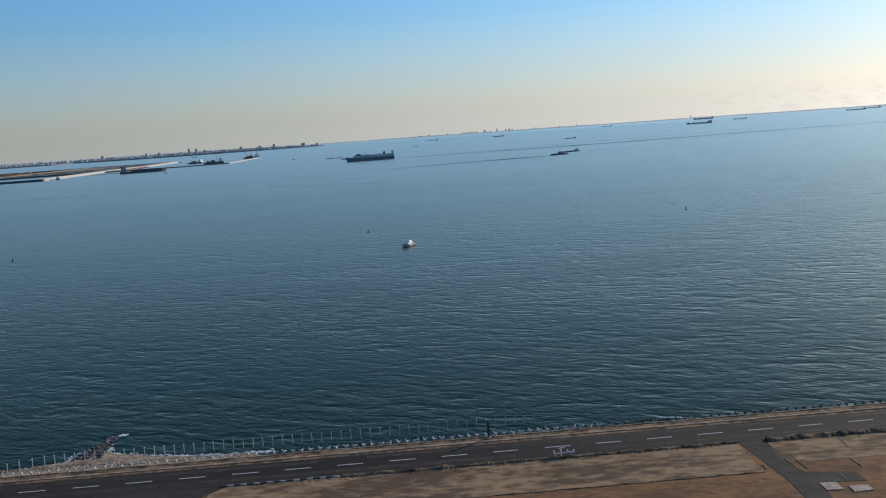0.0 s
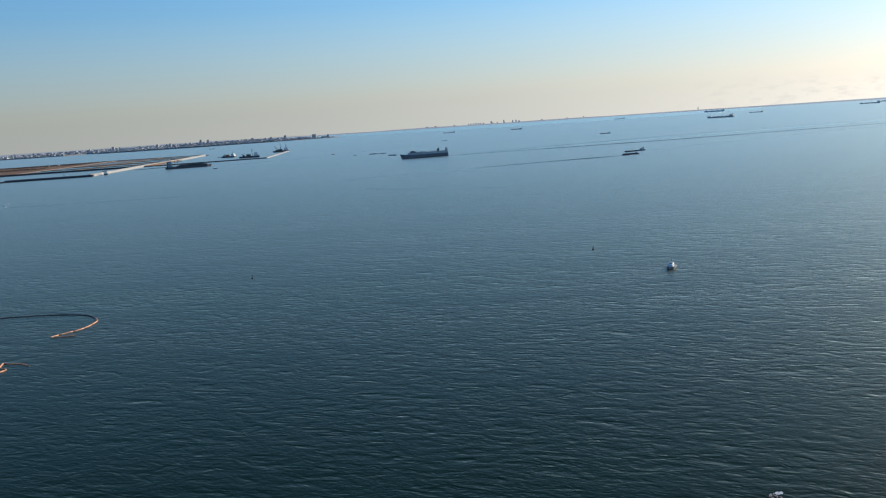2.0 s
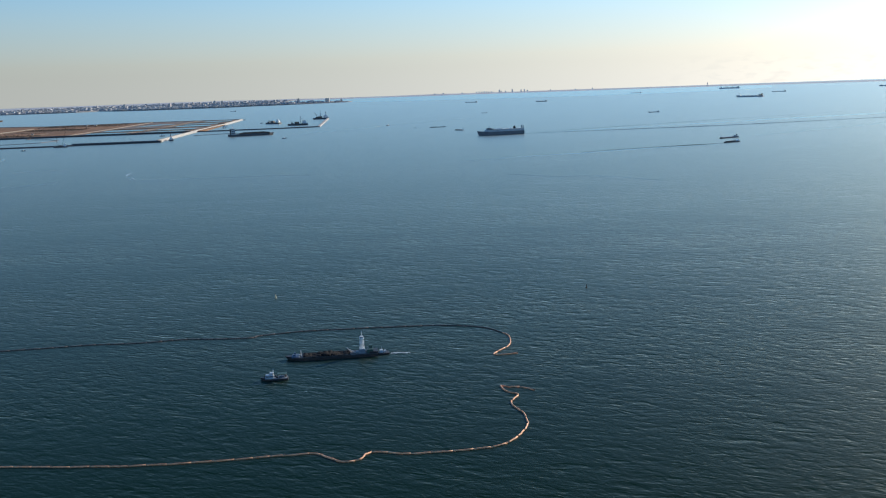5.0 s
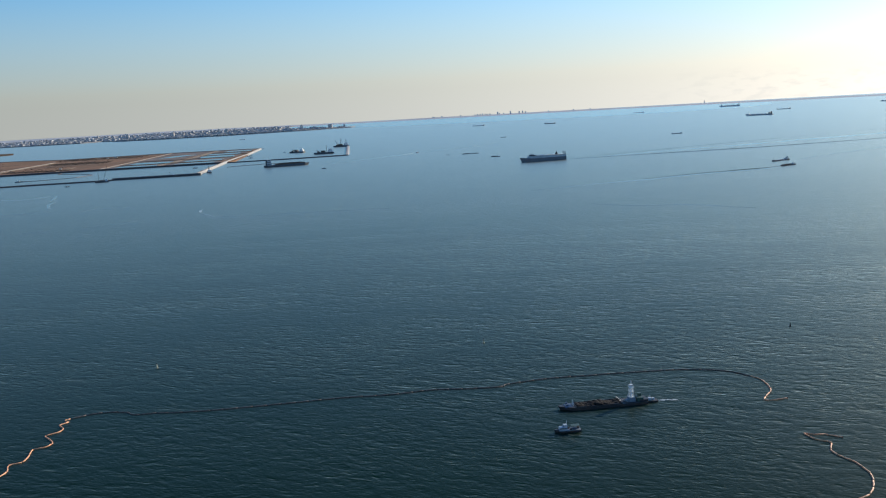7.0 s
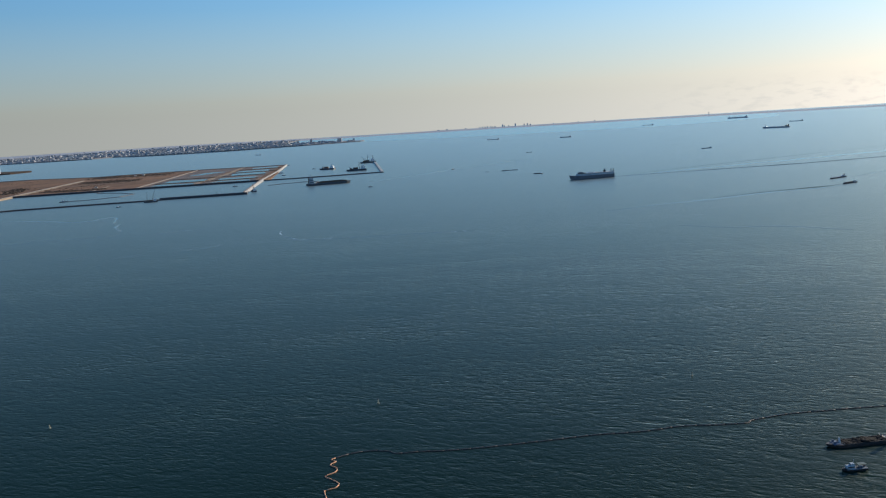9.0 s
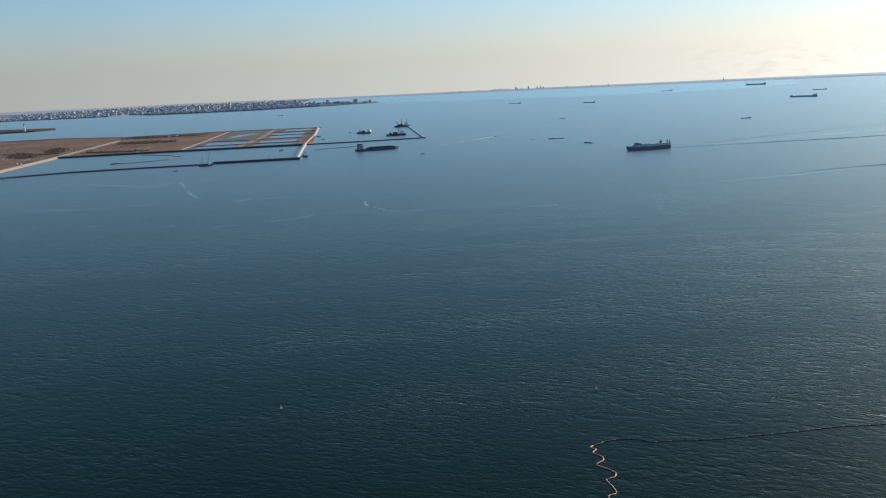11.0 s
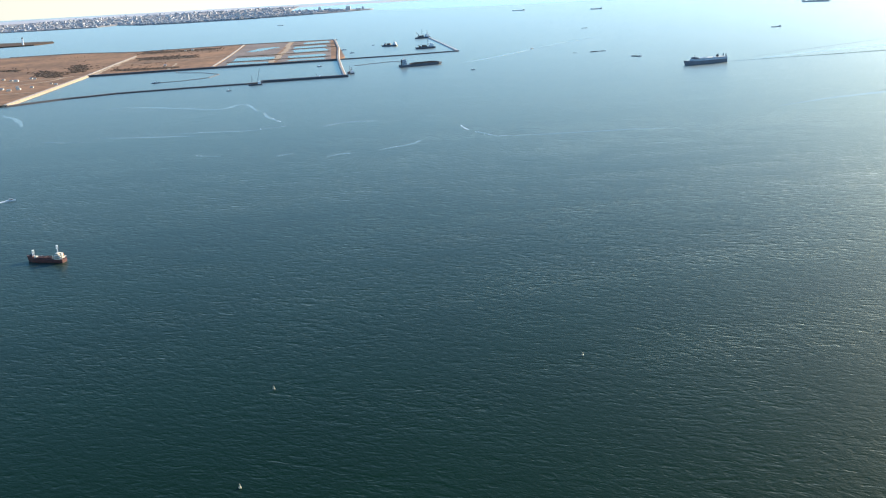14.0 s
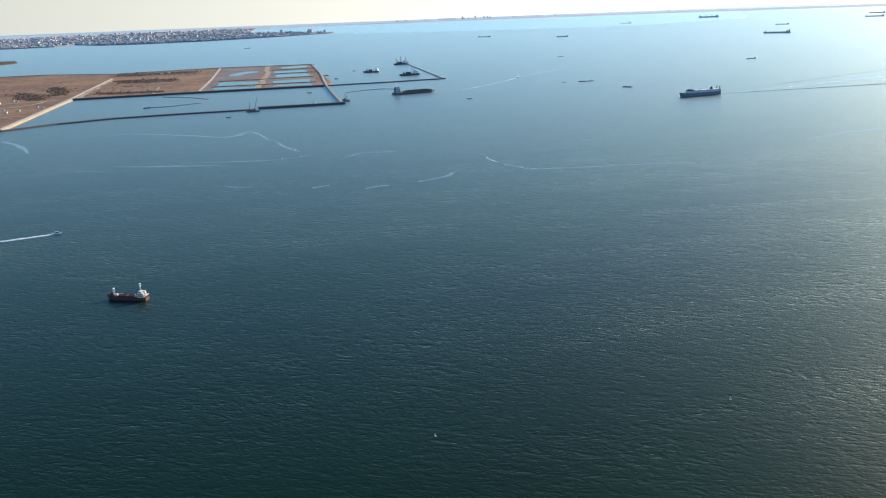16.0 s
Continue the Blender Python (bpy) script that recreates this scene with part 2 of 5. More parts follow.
# pale grey paint on near parts; on far ships it stands in for haze
PALE_GREY = material("pale_grey_and_haze_paint", (0.52, 0.55, 0.57), (0.40, 0.43, 0.45), 0.5, grain=1.2, patch=0.3)
RUBBLE = material("beach_rubble", (0.40, 0.31, 0.21), (0.17, 0.13, 0.095), 0.9, grain=3.0, patch=0.8, bump=0.7)
# wall tones lie close together, the haze's low contrast put into colour
WALLS = [material("haze_toned_wall_" + k, c, None, 0.7, grain=0.5, patch=0.08) for k, c in
         (("white", (0.70, 0.70, 0.70)), ("beige", (0.60, 0.57, 0.54)), ("grey", (0.55, 0.55, 0.55)), ("slate", (0.50, 0.50, 0.51)), ("brown", (0.46, 0.43, 0.41)))]


# ---------------------------------------------------------------- building helpers
class Geo:
    """Vertices and faces of one mesh."""

    def __init__(self):
        self.v, self.f = [], []

    def add(self, verts, faces):
        o = len(self.v)
        self.v += [tuple(p) for p in verts]
        self.f += [tuple(i + o for i in q) for q in faces]
        return self

    def box(self, c, s, turn=0.0, taper=1.0, slope=0.0):
        """A box on its base centre c with size s; taper narrows its top."""
        a = radians(turn)
        out = []
        for z, k in ((0, 1.0), (s[2], taper)):
            for x, y in ((-1, -1), (1, -1), (1, 1), (-1, 1)):
                px, py = x * s[0] / 2 * k, y * s[1] / 2 * k
                if z:
                    px += slope
                out.append((c[0] + px * math.cos(a) - py * math.sin(a), c[1] + px * math.sin(a) + py * math.cos(a), c[2] + z))
        return self.add(out, [(3, 2, 1, 0), (4, 5, 6, 7), (0, 1, 5, 4), (1, 2, 6, 5), (2, 3, 7, 6), (3, 0, 4, 7)])

    def rod(self, a, b, ra, rb=None, n=6):
        a, b = Vector(a), Vector(b)
        rb = ra if rb is None else rb
        q = (b - a).to_track_quat("Z", "Y").to_matrix()
        ring = [Vector((math.cos(6.28319 * i / n), math.sin(6.28319 * i / n), 0)) for i in range(n)]
        return self.add([a + q @ (p * ra) for p in ring] + [b + q @ (p * rb) for p in ring],
                        [(i, (i + 1) % n, n + (i + 1) % n, n + i) for i in range(n)] + [tuple(range(n - 1, -1, -1)), tuple(range(n, 2 * n))])

    def prism(self, outline, z0, z1):
        n = len(outline)
        return self.add([(x, y, z0) for x, y in outline] + [(x, y, z1) for x, y in outline],
                        [(i, (i + 1) % n, n + (i + 1) % n, n + i) for i in range(n)] + [tuple(range(n - 1, -1, -1)), tuple(range(n, 2 * n))])

    def sweep(self, path, profile, closed_ends=True):
        """A profile of (across, up) carried along a path of (x, y) or (x, y, z)."""
        pts = [Vector((p[0], p[1], p[2] if len(p) > 2 else 0)) for p in path]
        m, out = len(profile), []
        for i, p in enumerate(pts):
            d = pts[min(i + 1, len(pts) - 1)] - pts[max(i - 1, 0)]
            side = Vector((d.y, -d.x, 0)).normalized()
            out += [p + side * u + Vector((0, 0, w)) for u, w in profile]
        faces = [(i * m + j, i * m + (j + 1) % m, (i + 1) * m + (j + 1) % m, (i + 1) * m + j) for i in range(len(pts) - 1) for j in range(m)]
        if closed_ends:
            faces += [tuple(range(m - 1, -1, -1)), tuple(range((len(pts) - 1) * m, len(pts) * m))]
        return self.add(out, faces)

    def hull(self, length, beam, depth, bow=0.25, sheer=0.25, draft=0.4, stern=0.85):
        """A ship's hull along x, bow at +x, waterline at z 0, with a flush deck."""
        n, out = 13, []
        for i in range(n):
            s = i / (n - 1)
            x = (s - 0.5) * length
            k = 1.0
            if s > 1 - bow:
                k = max(0.04, 1 - ((s - 1 + bow) / bow) ** 1.9)
            if s < 0.12:
                k = stern + (1 - stern) * s / 0.12
            top = depth * (1 + sheer * max(0, (s - 0.7) / 0.3) ** 2)
            rake = 0.05 * length * max(0, (s - 0.85) / 0.15)
            h = beam / 2 * k
            out += [(x, 0, -draft * depth), (x, -h * 0.86, -draft * depth * 0.8), (x + rake * 0.4, -h * 0.97, depth * 0.3), (x + rake, -h, top),
                    (x + rake, h, top), (x + rake * 0.4, h * 0.97, depth * 0.3), (x, h * 0.86, -draft * depth * 0.8)]
        m = 7
        faces = [(i * m + j, (i + 1) * m + j, (i + 1) * m + (j + 1) % m, i * m + (j + 1) % m) for i in range(n - 1) for j in range(m)]
        return self.add(out, faces + [tuple(range(m)), tuple(range((n - 1) * m, n * m))[::-1]])

    def lump(self, c, r, squash=0.6, rng=random):
        """An uneven stone or clump."""
        rings, n = 3, 6
        out = [(c[0], c[1], c[2] - r * squash)]
        for i in range(rings):
            phi = math.pi * (i + 1) / (rings + 1) - math.pi / 2
            for j in range(n):
                k = r * rng.uniform(0.72, 1.2)
                th = 6.28319 * (j + 0.5 * (i % 2)) / n
                out.append((c[0] + k * math.cos(phi) * math.cos(th), c[1] + k * math.cos(phi) * math.sin(th), c[2] + k * math.sin(phi) * squash))
        out.append((c[0], c[1], c[2] + r * squash))
        faces = [(0, 1 + (j + 1) % n, 1 + j) for j in range(n)]
        for i in range(rings - 1):
            a, b = 1 + i * n, 1 + (i + 1) * n
            faces += [(a + j, a + (j + 1) % n, b + (j + 1) % n, b + j) for j in range(n)]
        e = 1 + (rings - 1) * n
        faces += [(e + j, e + (j + 1) % n, len(out) - 1) for j in range(n)]
        return self.add(out, faces)

    def mesh(self, name, mat, smooth=False):
        me = bpy.data.meshes.new(name)
        me.from_pydata(self.v, [], self.f)
        bm = bmesh.new()
        bm.from_mesh(me)
        bmesh.ops.recalc_face_normals(bm, faces=bm.faces)
        bm.to_mesh(me)
        bm.free()
        me.materials.append(mat)
        if smooth:
            me.polygons.foreach_set("use_smooth", [True] * len(me.polygons))
        return me


def part(name, geo, mat, parent, label="", smooth=False):
    ob = new(name, geo.mesh(name, mat, smooth) if isinstance(geo, Geo) else geo)
    ob.parent = parent
    return tagged(ob, label)


def thing(name, label, category, x, y, z=0.0, turn=0.0, group=""):
    ob = new(name)
    ob.matrix_basis = pose(x, y, z, 0, 0, turn)
    return tagged(ob, label, category, group)


def solid(name, geo, mat, label, category="", group="", kind="", smooth=False):
    return tagged(new(name, geo.mesh(name, mat, smooth)), label, category, group, kind)


def heading(bow, stern):
    """Middle, length and turn of a vessel from its bow and stern."""
    dx, dy = bow[0] - stern[0], bow[1] - stern[1]
    return (bow[0] + stern[0]) / 2, (bow[1] + stern[1]) / 2, math.hypot(dx, dy), math.degrees(math.atan2(dy, dx))


def chain(knots, step, wobble, seed):
    """Points at even steps along a smooth path through the knots, with a little slack in it."""
    pts, r = [], random.Random(seed)
    k = [Vector((*knots[0], 0))] + [Vector((*p, 0)) for p in knots] + [Vector((*knots[-1], 0))]
    for i in range(1, len(k) - 2):
        n = max(2, int((k[i + 1] - k[i]).length / step))
        for j in range(n):
            t = j / n
            p = 0.5 * ((2 * k[i]) + (k[i + 1] - k[i - 1]) * t + (2 * k[i - 1] - 5 * k[i] + 4 * k[i + 1] - k[i + 2]) * t * t + (3 * k[i] - k[i - 1] - 3 * k[i + 1] + k[i + 2]) * t ** 3)
            kink = wobble * 14 * Vector((noise.noise(p * 0.22), noise.noise(p * 0.22 + Vector((0, 9, seed))), 0))
            pts.append(p + kink + Vector((r.gauss(0, wobble), r.gauss(0, wobble), 0)))
    return pts + [k[-2]]


# ---------------------------------------------------------------- sea
g = Geo()
rings, spokes = [0, 60, 150, 300, 600, 1200, 2400, 4800, 9000], 48
pts = [(-180, 400, 0)] + [(-180 + r * math.cos(6.28319 * k / spokes), 400 + r * math.sin(6.28319 * k / spokes), 0) for r in rings[1:] for k in range(spokes)]
faces = [(0, 1 + k, 1 + (k + 1) % spokes) for k in range(spokes)]
for i in range(len(rings) - 2):
    a, b = 1 + i * spokes, 1 + (i + 1) * spokes
    faces += [(a + k, b + k, b + (k + 1) % spokes, a + (k + 1) % spokes) for k in range(spokes)]
solid("water", g.add(pts, faces), SEA, "dark teal bay water ruffled by a light wind", "sea", kind="structure")


# smooth water in the lee of the far coast, its bright sheen painted pale
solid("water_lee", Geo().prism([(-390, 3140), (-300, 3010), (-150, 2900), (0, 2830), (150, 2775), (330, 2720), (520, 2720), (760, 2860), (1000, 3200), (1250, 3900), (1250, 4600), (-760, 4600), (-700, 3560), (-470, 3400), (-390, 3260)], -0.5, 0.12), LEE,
      "smooth water under the far coast, bright sheen put into its colour", "sea", kind="structure")


# ---------------------------------------------------------------- airport shore
LAND = 0.15                                      # height of the paved shore over the sea


def shore(u, w):
    """A place u along the perimeter road and w across it, seawards."""
    return u, 55.95 + 0.0546 * u + w


def strip(u0, u1, w0, w1, z0, z1):
    return Geo().prism([shore(u0, w0), shore(u1, w0), shore(u1, w1), shore(u0, w1)], z0, z1)


solid("ground", Geo().prism([(-140, -420), (420, -420), (420, shore(420, -1.9)[1]), shore(-140, -1.9)], -0.6, LAND - 0.01), TURF,
      "rust-brown winter turf of the airfield", "ground", kind="structure")
solid("verge", strip(-14.6, 16.0, -6.9, -1.93, -0.4, LAND), VERGE, "trampled dry grass verge beside the road", "verge", kind="structure")
solid("verge_2", strip(17.7, 120, -6.0, -1.93, -0.4, LAND), VERGE, "trampled dry grass verge beside the road", "verge", kind="structure")
road = solid("road", strip(-140, 420, -1.9, 1.5, -0.5, LAND + 0.01), ASPHALT, "dark asphalt perimeter road with a dashed centre line", "road", kind="structure")
solid("road_2", Geo().prism([shore(-140, -1.9), shore(-140, -30), (-20, 30), (-16.5, 49.5), shore(-14.9, -3.4), shore(-13.6, -1.9)], -0.4, LAND + 0.004), ASPHALT_WORN,
      "worn asphalt apron joining the perimeter road", "road", kind="structure")
solid("road_3", Geo().prism([(16.1, 54.92), (17.75, 55.0), (17.55, 52.3), (17.75, 50.5), (18.06, 49.5), (20.6, 49.1), (20.62, 47.8), (18.2, 47.85), (18.12, 46.3), (17.8, 44.0), (16.8, 44.0), (16.8, 48.5)], -0.4, LAND + 0.004),
      ASPHALT_WORN, "worn asphalt service road with a small apron", "road", kind="structure")
solid("pavement", strip(-140, 420, 1.5, 2.9, -0.6, LAND - 0.02), BERM, "strip of dark soil behind the sea wall", "verge", kind="structure")
solid("trim", strip(-140, 420, 1.98, 2.22, -0.5, LAND + 0.02), RUBBLE, "sandy brown line along the soil strip", "verge", kind="structure")
wall = Geo()
for k in range(70):
    wall.box((*shore(-62 + 1.8 * k, 2.96), -0.6), (1.77, 0.10, 0.76 + 0.01 * (k % 3)), math.degrees(math.atan(0.0546)))
solid("wall_sea", wall, RUBBLE, "low stained brown concrete sea wall along the road", "sea wall", kind="structure")

# centre dashes: one shared mesh
dash = Geo().box((0, 0, 0), (1.55, 0.06, 0.006)).mesh("dash", LINE)
for k in range(-14, 20):
    ob = part("dash", dash, LINE, road)
    ob.matrix_basis = pose(*shore(2.47 + 3.125 * k, -0.06), LAND + 0.011, 0, 0, math.degrees(math.atan(0.0546)))

# repaired strips and worn wheel tracks along the road
for u0, u1, w0, w1 in ((-40, -9, 0.65, 1.15), (-6, 21, 0.75, 1.2), (24, 60, 0.7, 1.2), (-30, 3, -1.3, -0.75), (8, 46, -1.25, -0.85)):
    solid("road_patch", strip(u0, u1, w0, w1, LAND - 0.1, LAND + 0.014), ASPHALT_WORN, "worn wheel track on the dark asphalt", "road patch", "worn tracks on the road", "structure")

# black and white kerb stones at the apron's mouth
kerb = thing("kerb", "black and white striped kerb stones beside the road", "kerb", *shore(-10.8, -2.0), LAND)
stone = {c: Geo().box((0, 0, 0), (0.36, 0.10, 0.07), taper=0.9).mesh("kerb_stone", c) for c in (BLACK, CONCRETE)}
for k in range(18):
    ob = part("kerb_stone", stone[(BLACK, CONCRETE)[k % 2]], None, kerb)
    ob.matrix_basis = pose(-3.2 + 0.38 * k, 0.0546 * (-3.2 + 0.38 * k), 0, 0, 0, 3.1)

# ragged soil banks along the near edge of the road
rng = random.Random(4)


def bank(u0, u1, w, size, n, label):
    """A ragged low ridge of soil."""
    out, m = [], n
    for k in range(m + 1):
        u = u0 + (u1 - u0) * k / m
        mid = w + 0.10 * noise.noise(Vector((u * 0.9, w, 1))) + rng.gauss(0, 0.02)
        h = size * max(0.15, 0.6 + 0.5 * noise.noise(Vector((u * 1.1, w, 4))) + rng.uniform(-0.05, 0.05))
        half = size * (1.5 + 0.8 * noise.noise(Vector((u * 1.2, w, 9))))
        for q, z in ((-half, -0.03), (-half * 0.4, h * rng.uniform(0.5, 0.9)), (half * 0.1, h), (half * 0.6, h * rng.uniform(0.4, 0.8)), (half, -0.03)):
            out.append((*shore(u, mid + q), LAND + z))
    b = Geo().add(out, [(i * 5 + j, i * 5 + j + 1, (i + 1) * 5 + j + 1, (i + 1) * 5 + j) for i in range(m) for j in range(4)])
    solid("soil_bank", b, BERM, label, "soil bank", kind="stuff")


bank(-7.2, 16.0, -2.04, 0.17, 170, "crumbling dark soil bank along the road's edge")
bank(17.8, 34.0, -2.10, 0.27, 110, "raised dark soil bank beside the side road")
bank(1.0, 16.0, -6.95, 0.045, 140, "thin dark drain edge across the turf")
tuft = Geo()
for _ in range(900):
    u, w = rng.uniform(-12, 44), -2.15 - abs(rng.gauss(0, 0.22))
    if not 15.2 < u < 18.1 and noise.noise(Vector((u * 0.35, w * 0.6, 2))) > -0.12 and not (u > 17 and w < -5):
        tuft.lump((*shore(u, w), LAND - 0.01), rng.uniform(0.03, 0.10), 0.45, rng)
solid("dry_grass_tufts", tuft, VERGE, "low tufts of dry grass along the road", "grass", kind="stuff")
# two pale slabs and some low concrete edges beside the service road
for corners in ([(18.14, 47.80), (18.16, 46.81), (18.99, 46.81), (19.0, 47.75)], [(19.41, 47.2), (19.37, 46.36), (20.39, 46.48), (20.36, 47.19)]):
    solid("concrete_slab", Geo().prism(corners, LAND - 0.1, LAND + 0.035), SLAB, "pale weathered concrete slab lying on the apron", "slab", "slabs on the apron")
for a, b in (((17.75, 51.63), (17.85, 50.34)), ((18.25, 51.71), (18.36, 50.06)), ((21.16, 51.14), (21.19, 49.78)), ((19.67, 49.03), (19.64, 47.88)), ((15.95, 50.77), (16.29, 51.0)), ((16.29, 50.95), (16.27, 50.29)), ((20.03, 55.24), (19.92, 54.32)), ((22.0, 55.14), (21.75, 52.93))):
    solid("concrete_edge", Geo().sweep([a, b], [(-0.022, LAND - 0.05), (0.022, LAND - 0.05), (0.018, LAND + 0.025), (-0.018, LAND + 0.025)]), RUBBLE,
          "low concrete drain edge in the dry grass", "drain edge", "drain edges in the grass")

# tetrapods along the wall's foot
tetra = Geo()
tips = [(0, 0, 1), (0.94, 0, -0.33), (-0.47, 0.82, -0.33), (-0.47, -0.82, -0.33)]
for tip in tips:
    tetra.rod((0, 0, 0), tuple(c * 0.25 for c in tip), 0.075, 0.045, 7)
tetra_mesh, dark_tetra = tetra.mesh("tetrapod", PALE_CONCRETE), tetra.mesh("tetrapod", ROCK)
for k in range(112):
    u = -29.36 + 0.56 * k
    # past u of about 9 the tetrapods take the darker material
    dry = u < 9 + 3 * noise.noise(Vector((u, 1, 1)))
    ob = new("tetrapod", tetra_mesh if dry else dark_tetra)
    ob.matrix_basis = pose(*shore(u + rng.uniform(-0.04, 0.04), 3.42 + rng.uniform(-0.05, 0.05)), 0.15, 180 + rng.uniform(-24, 24), rng.uniform(-20, 20), 30 + rng.uniform(-25, 25)) @ Matrix.Diagonal((0.82, 0.82, 0.9, 1) if dry else (0.75, 0.75, 0.75, 1))
    tagged(ob, "pale concrete tetrapod at the foot of the sea wall" if dry else "dark tetrapod at the foot of the sea wall", "tetrapod", "tetrapods along the shore")
toe = Geo()
for _ in range(420):
    u = rng.uniform(-60, 60)
    toe.lump((*shore(u, 3.35 + abs(rng.gauss(0, 0.28))), -0.05), rng.uniform(0.06, 0.15), 0.6, rng)
solid("rock_toe", toe, ROCK, "dark wet stones of the revetment's toe", "rocks", kind="stuff")

# thin stakes standing in the shallows
stake = Geo().rod((0, 0, -0.5), (0, 0, 0.62), 0.021, 0.017, 5).box((0, 0, 0.56), (0.07, 0.05, 0.06))
stake_mesh = stake.mesh("stake", PALE_CONCRETE)
for k in range(55):
    u = -29.6 + 0.635 * k
    ob = new("stake", stake_mesh)
    ob.matrix_basis = pose(*shore(u, 4.2 + 1.1 * min(1, max(0, (u + 29) / 2))), 0, rng.uniform(-2, 2), rng.uniform(-2, 2), 0)
    tagged(ob, "thin pale stake standing in shallow water", "stake", "stakes along the shore")

post = thing("marker_post", "black square marker post on the sea wall", "post", *shore(1.55, 2.62), 0.22)
part("post_shaft", Geo().box((0, 0, 0), (0.13, 0.13, 1.02), taper=0.92), BLACK, post)
part("post_cap", Geo().box((0, 0, 1.02), (0.16, 0.16, 0.05), taper=0.6), DARK_STEEL, post)
part("post_foot", Geo().box((0, 0, -0.03), (0.26, 0.24, 0.07), taper=0.8), CONCRETE, post)

# white tubular light frame at the road's edge
lf = thing("light_frame", "white tubular lamp frame standing at the road's edge", "light frame", 5.6, 54.35, LAND)
lf.scale = (0.76, 0.76, 0.76)
part("mast", Geo().rod((0, 0, 0), (0, 0, 0.75), 0.05, 0.04), WHITE, lf)
for h, w in ((0.68, 0.35), (0.30, 1.0)):
    part("crossbar", Geo().rod((-w * 0.6, 0, h), (w, 0.1, h + 0.05), 0.028), WHITE, lf)
for x in (-0.55, 0.0, 0.5, 0.98):
    part("lamp_head", Geo().rod((x, 0, 0.31), (x, 0, 0.52), 0.03, 0.06), WHITE, lf)
for x in (-0.5, 0.9):
    part("leg", Geo().rod((x, 0.05, 0.0), (x * 0.8, 0.05, 0.32), 0.03), WHITE, lf)

# the rubble groyne and the little beach beside it
gr = Geo()
for _ in range(330):
    t = rng.random() ** 1.1
    half = 0.62 * (1 - t) + 0.24
    gr.lump((-24.5 + 0.2 * t + rng.uniform(-half * 1.3, half), 60.2 + 4.8 * t, 0.06 * (1 - t) + rng.uniform(-0.08, 0.03)), rng.uniform(0.05, 0.20), 0.5, rng)
solid("groyne", gr, ROCK, "broken rubble groyne running out from the shore", "groyne")
rub = Geo()
for _ in range(900):
    t = rng.random()
    rub.lump((-30 + 14 * t, 58.3 + 0.35 * t + rng.random() * (1.6 - 1.3 * t) * (0.4 + t), 0.03), rng.uniform(0.04, 0.12), 0.5, rng)
solid("beach_stones", rub, RUBBLE, "brown beach stones below the sea wall", "stones", kind="stuff")
solid("beach", Geo().prism([(-33, 57.0), (-19, 57.8), (-12.5, 58.3), (-13.5, 59.3), (-16.5, 59.3), (-19.0, 59.7), (-21.0, 60.3), (-22.6, 60.8), (-23.7, 61.6), (-24.7, 60.9), (-25.9, 59.9), (-27.6, 59.4), (-29.3, 58.4)], -0.3, 0.05), RUBBLE,
      "narrow strip of wet brown sand beside the groyne", "beach", kind="structure")


def foam(name, path, width, n, size, label, jitter=1.0):
    """Broken white water scattered along a path."""
    fm = Geo()
    for _ in range(n * 2):
        u = rng.random() * (len(path) - 1)
        i = int(u)
        f = u - i
        a, b = Vector((*path[i], 0)), Vector((*path[i + 1], 0))
        way = (b - a).normalized()
        p = a.lerp(b, f) + Vector((rng.gauss(0, width), rng.gauss(0, width), 0))
        k = size * rng.uniform(0.3, 1.0)
        bit = Geo().lump((0, 0, 0), k, 0.09, rng)
        fm.add([(p.x + v[0] * way.x * 2.3 - v[1] * way.y, p.y + v[0] * way.y * 2.3 + v[1] * way.x, v[2] + 0.01) for v in bit.v], bit.f)
    return solid(name, fm, FOAM, label, "foam", kind="stuff", smooth=True)


foam("surf", [(-25.6, 60.4), (-24.9, 61.6), (-24.4, 62.6), (-23.9, 62.0), (-23.3, 60.6)], 0.3, 90, 0.08, "white water breaking over the groyne")
foam("surf", [(-23.6, 61.2), (-22.6, 60.7), (-21.0, 60.3), (-19.0, 59.85), (-17, 59.5), (-15.2, 59.35), (-13.5, 59.5), (-12.2, 59.55)], 0.13, 210, 0.07, "white surf along the foot of the sea wall")
foam("surf", [(-29.5, 58.4), (-27.6, 59.3), (-25.9, 59.8), (-25.0, 61.0), (-24.6, 63.0), (-24.4, 64.9), (-23.6, 65.2)], 0.09, 190, 0.085, "thin white surf round the groyne")


# ---------------------------------------------------------------- reclaimed island
ISLE = 1.4
solid("ground_island", Geo().prism([(-634, 782), (-641, 900), (-650, 1046), (-520, 1064), (-384, 1078), (-378, 1110), (-394, 1290), (-411, 1480), (-550, 1492), (-700, 1452),
                                    (-810, 1508), (-905, 1500), (-1250, 1560), (-1250, 640), (-760, 700)], -1.0, ISLE), REED,
      "reclaimed flat land under rust-brown dry reeds", "reclaimed land", kind="structure")


def dike(name, path, half, top, mat, label, crest=None):
    d = solid(name, Geo().sweep(path, [(-half, -1), (half, -1), (half * 0.72, top * 0.6), (half * 0.45, top), (-half * 0.45, top), (-half * 0.72, top * 0.6)]), mat, label, "dike", kind="structure")
    if crest:
        part("crest_road", Geo().sweep(path, [(-half * 0.26, top - 0.2), (half * 0.26, top - 0.2), (half * 0.26, top + 0.06), (-half * 0.26, top + 0.06)]), crest, d)
    return d


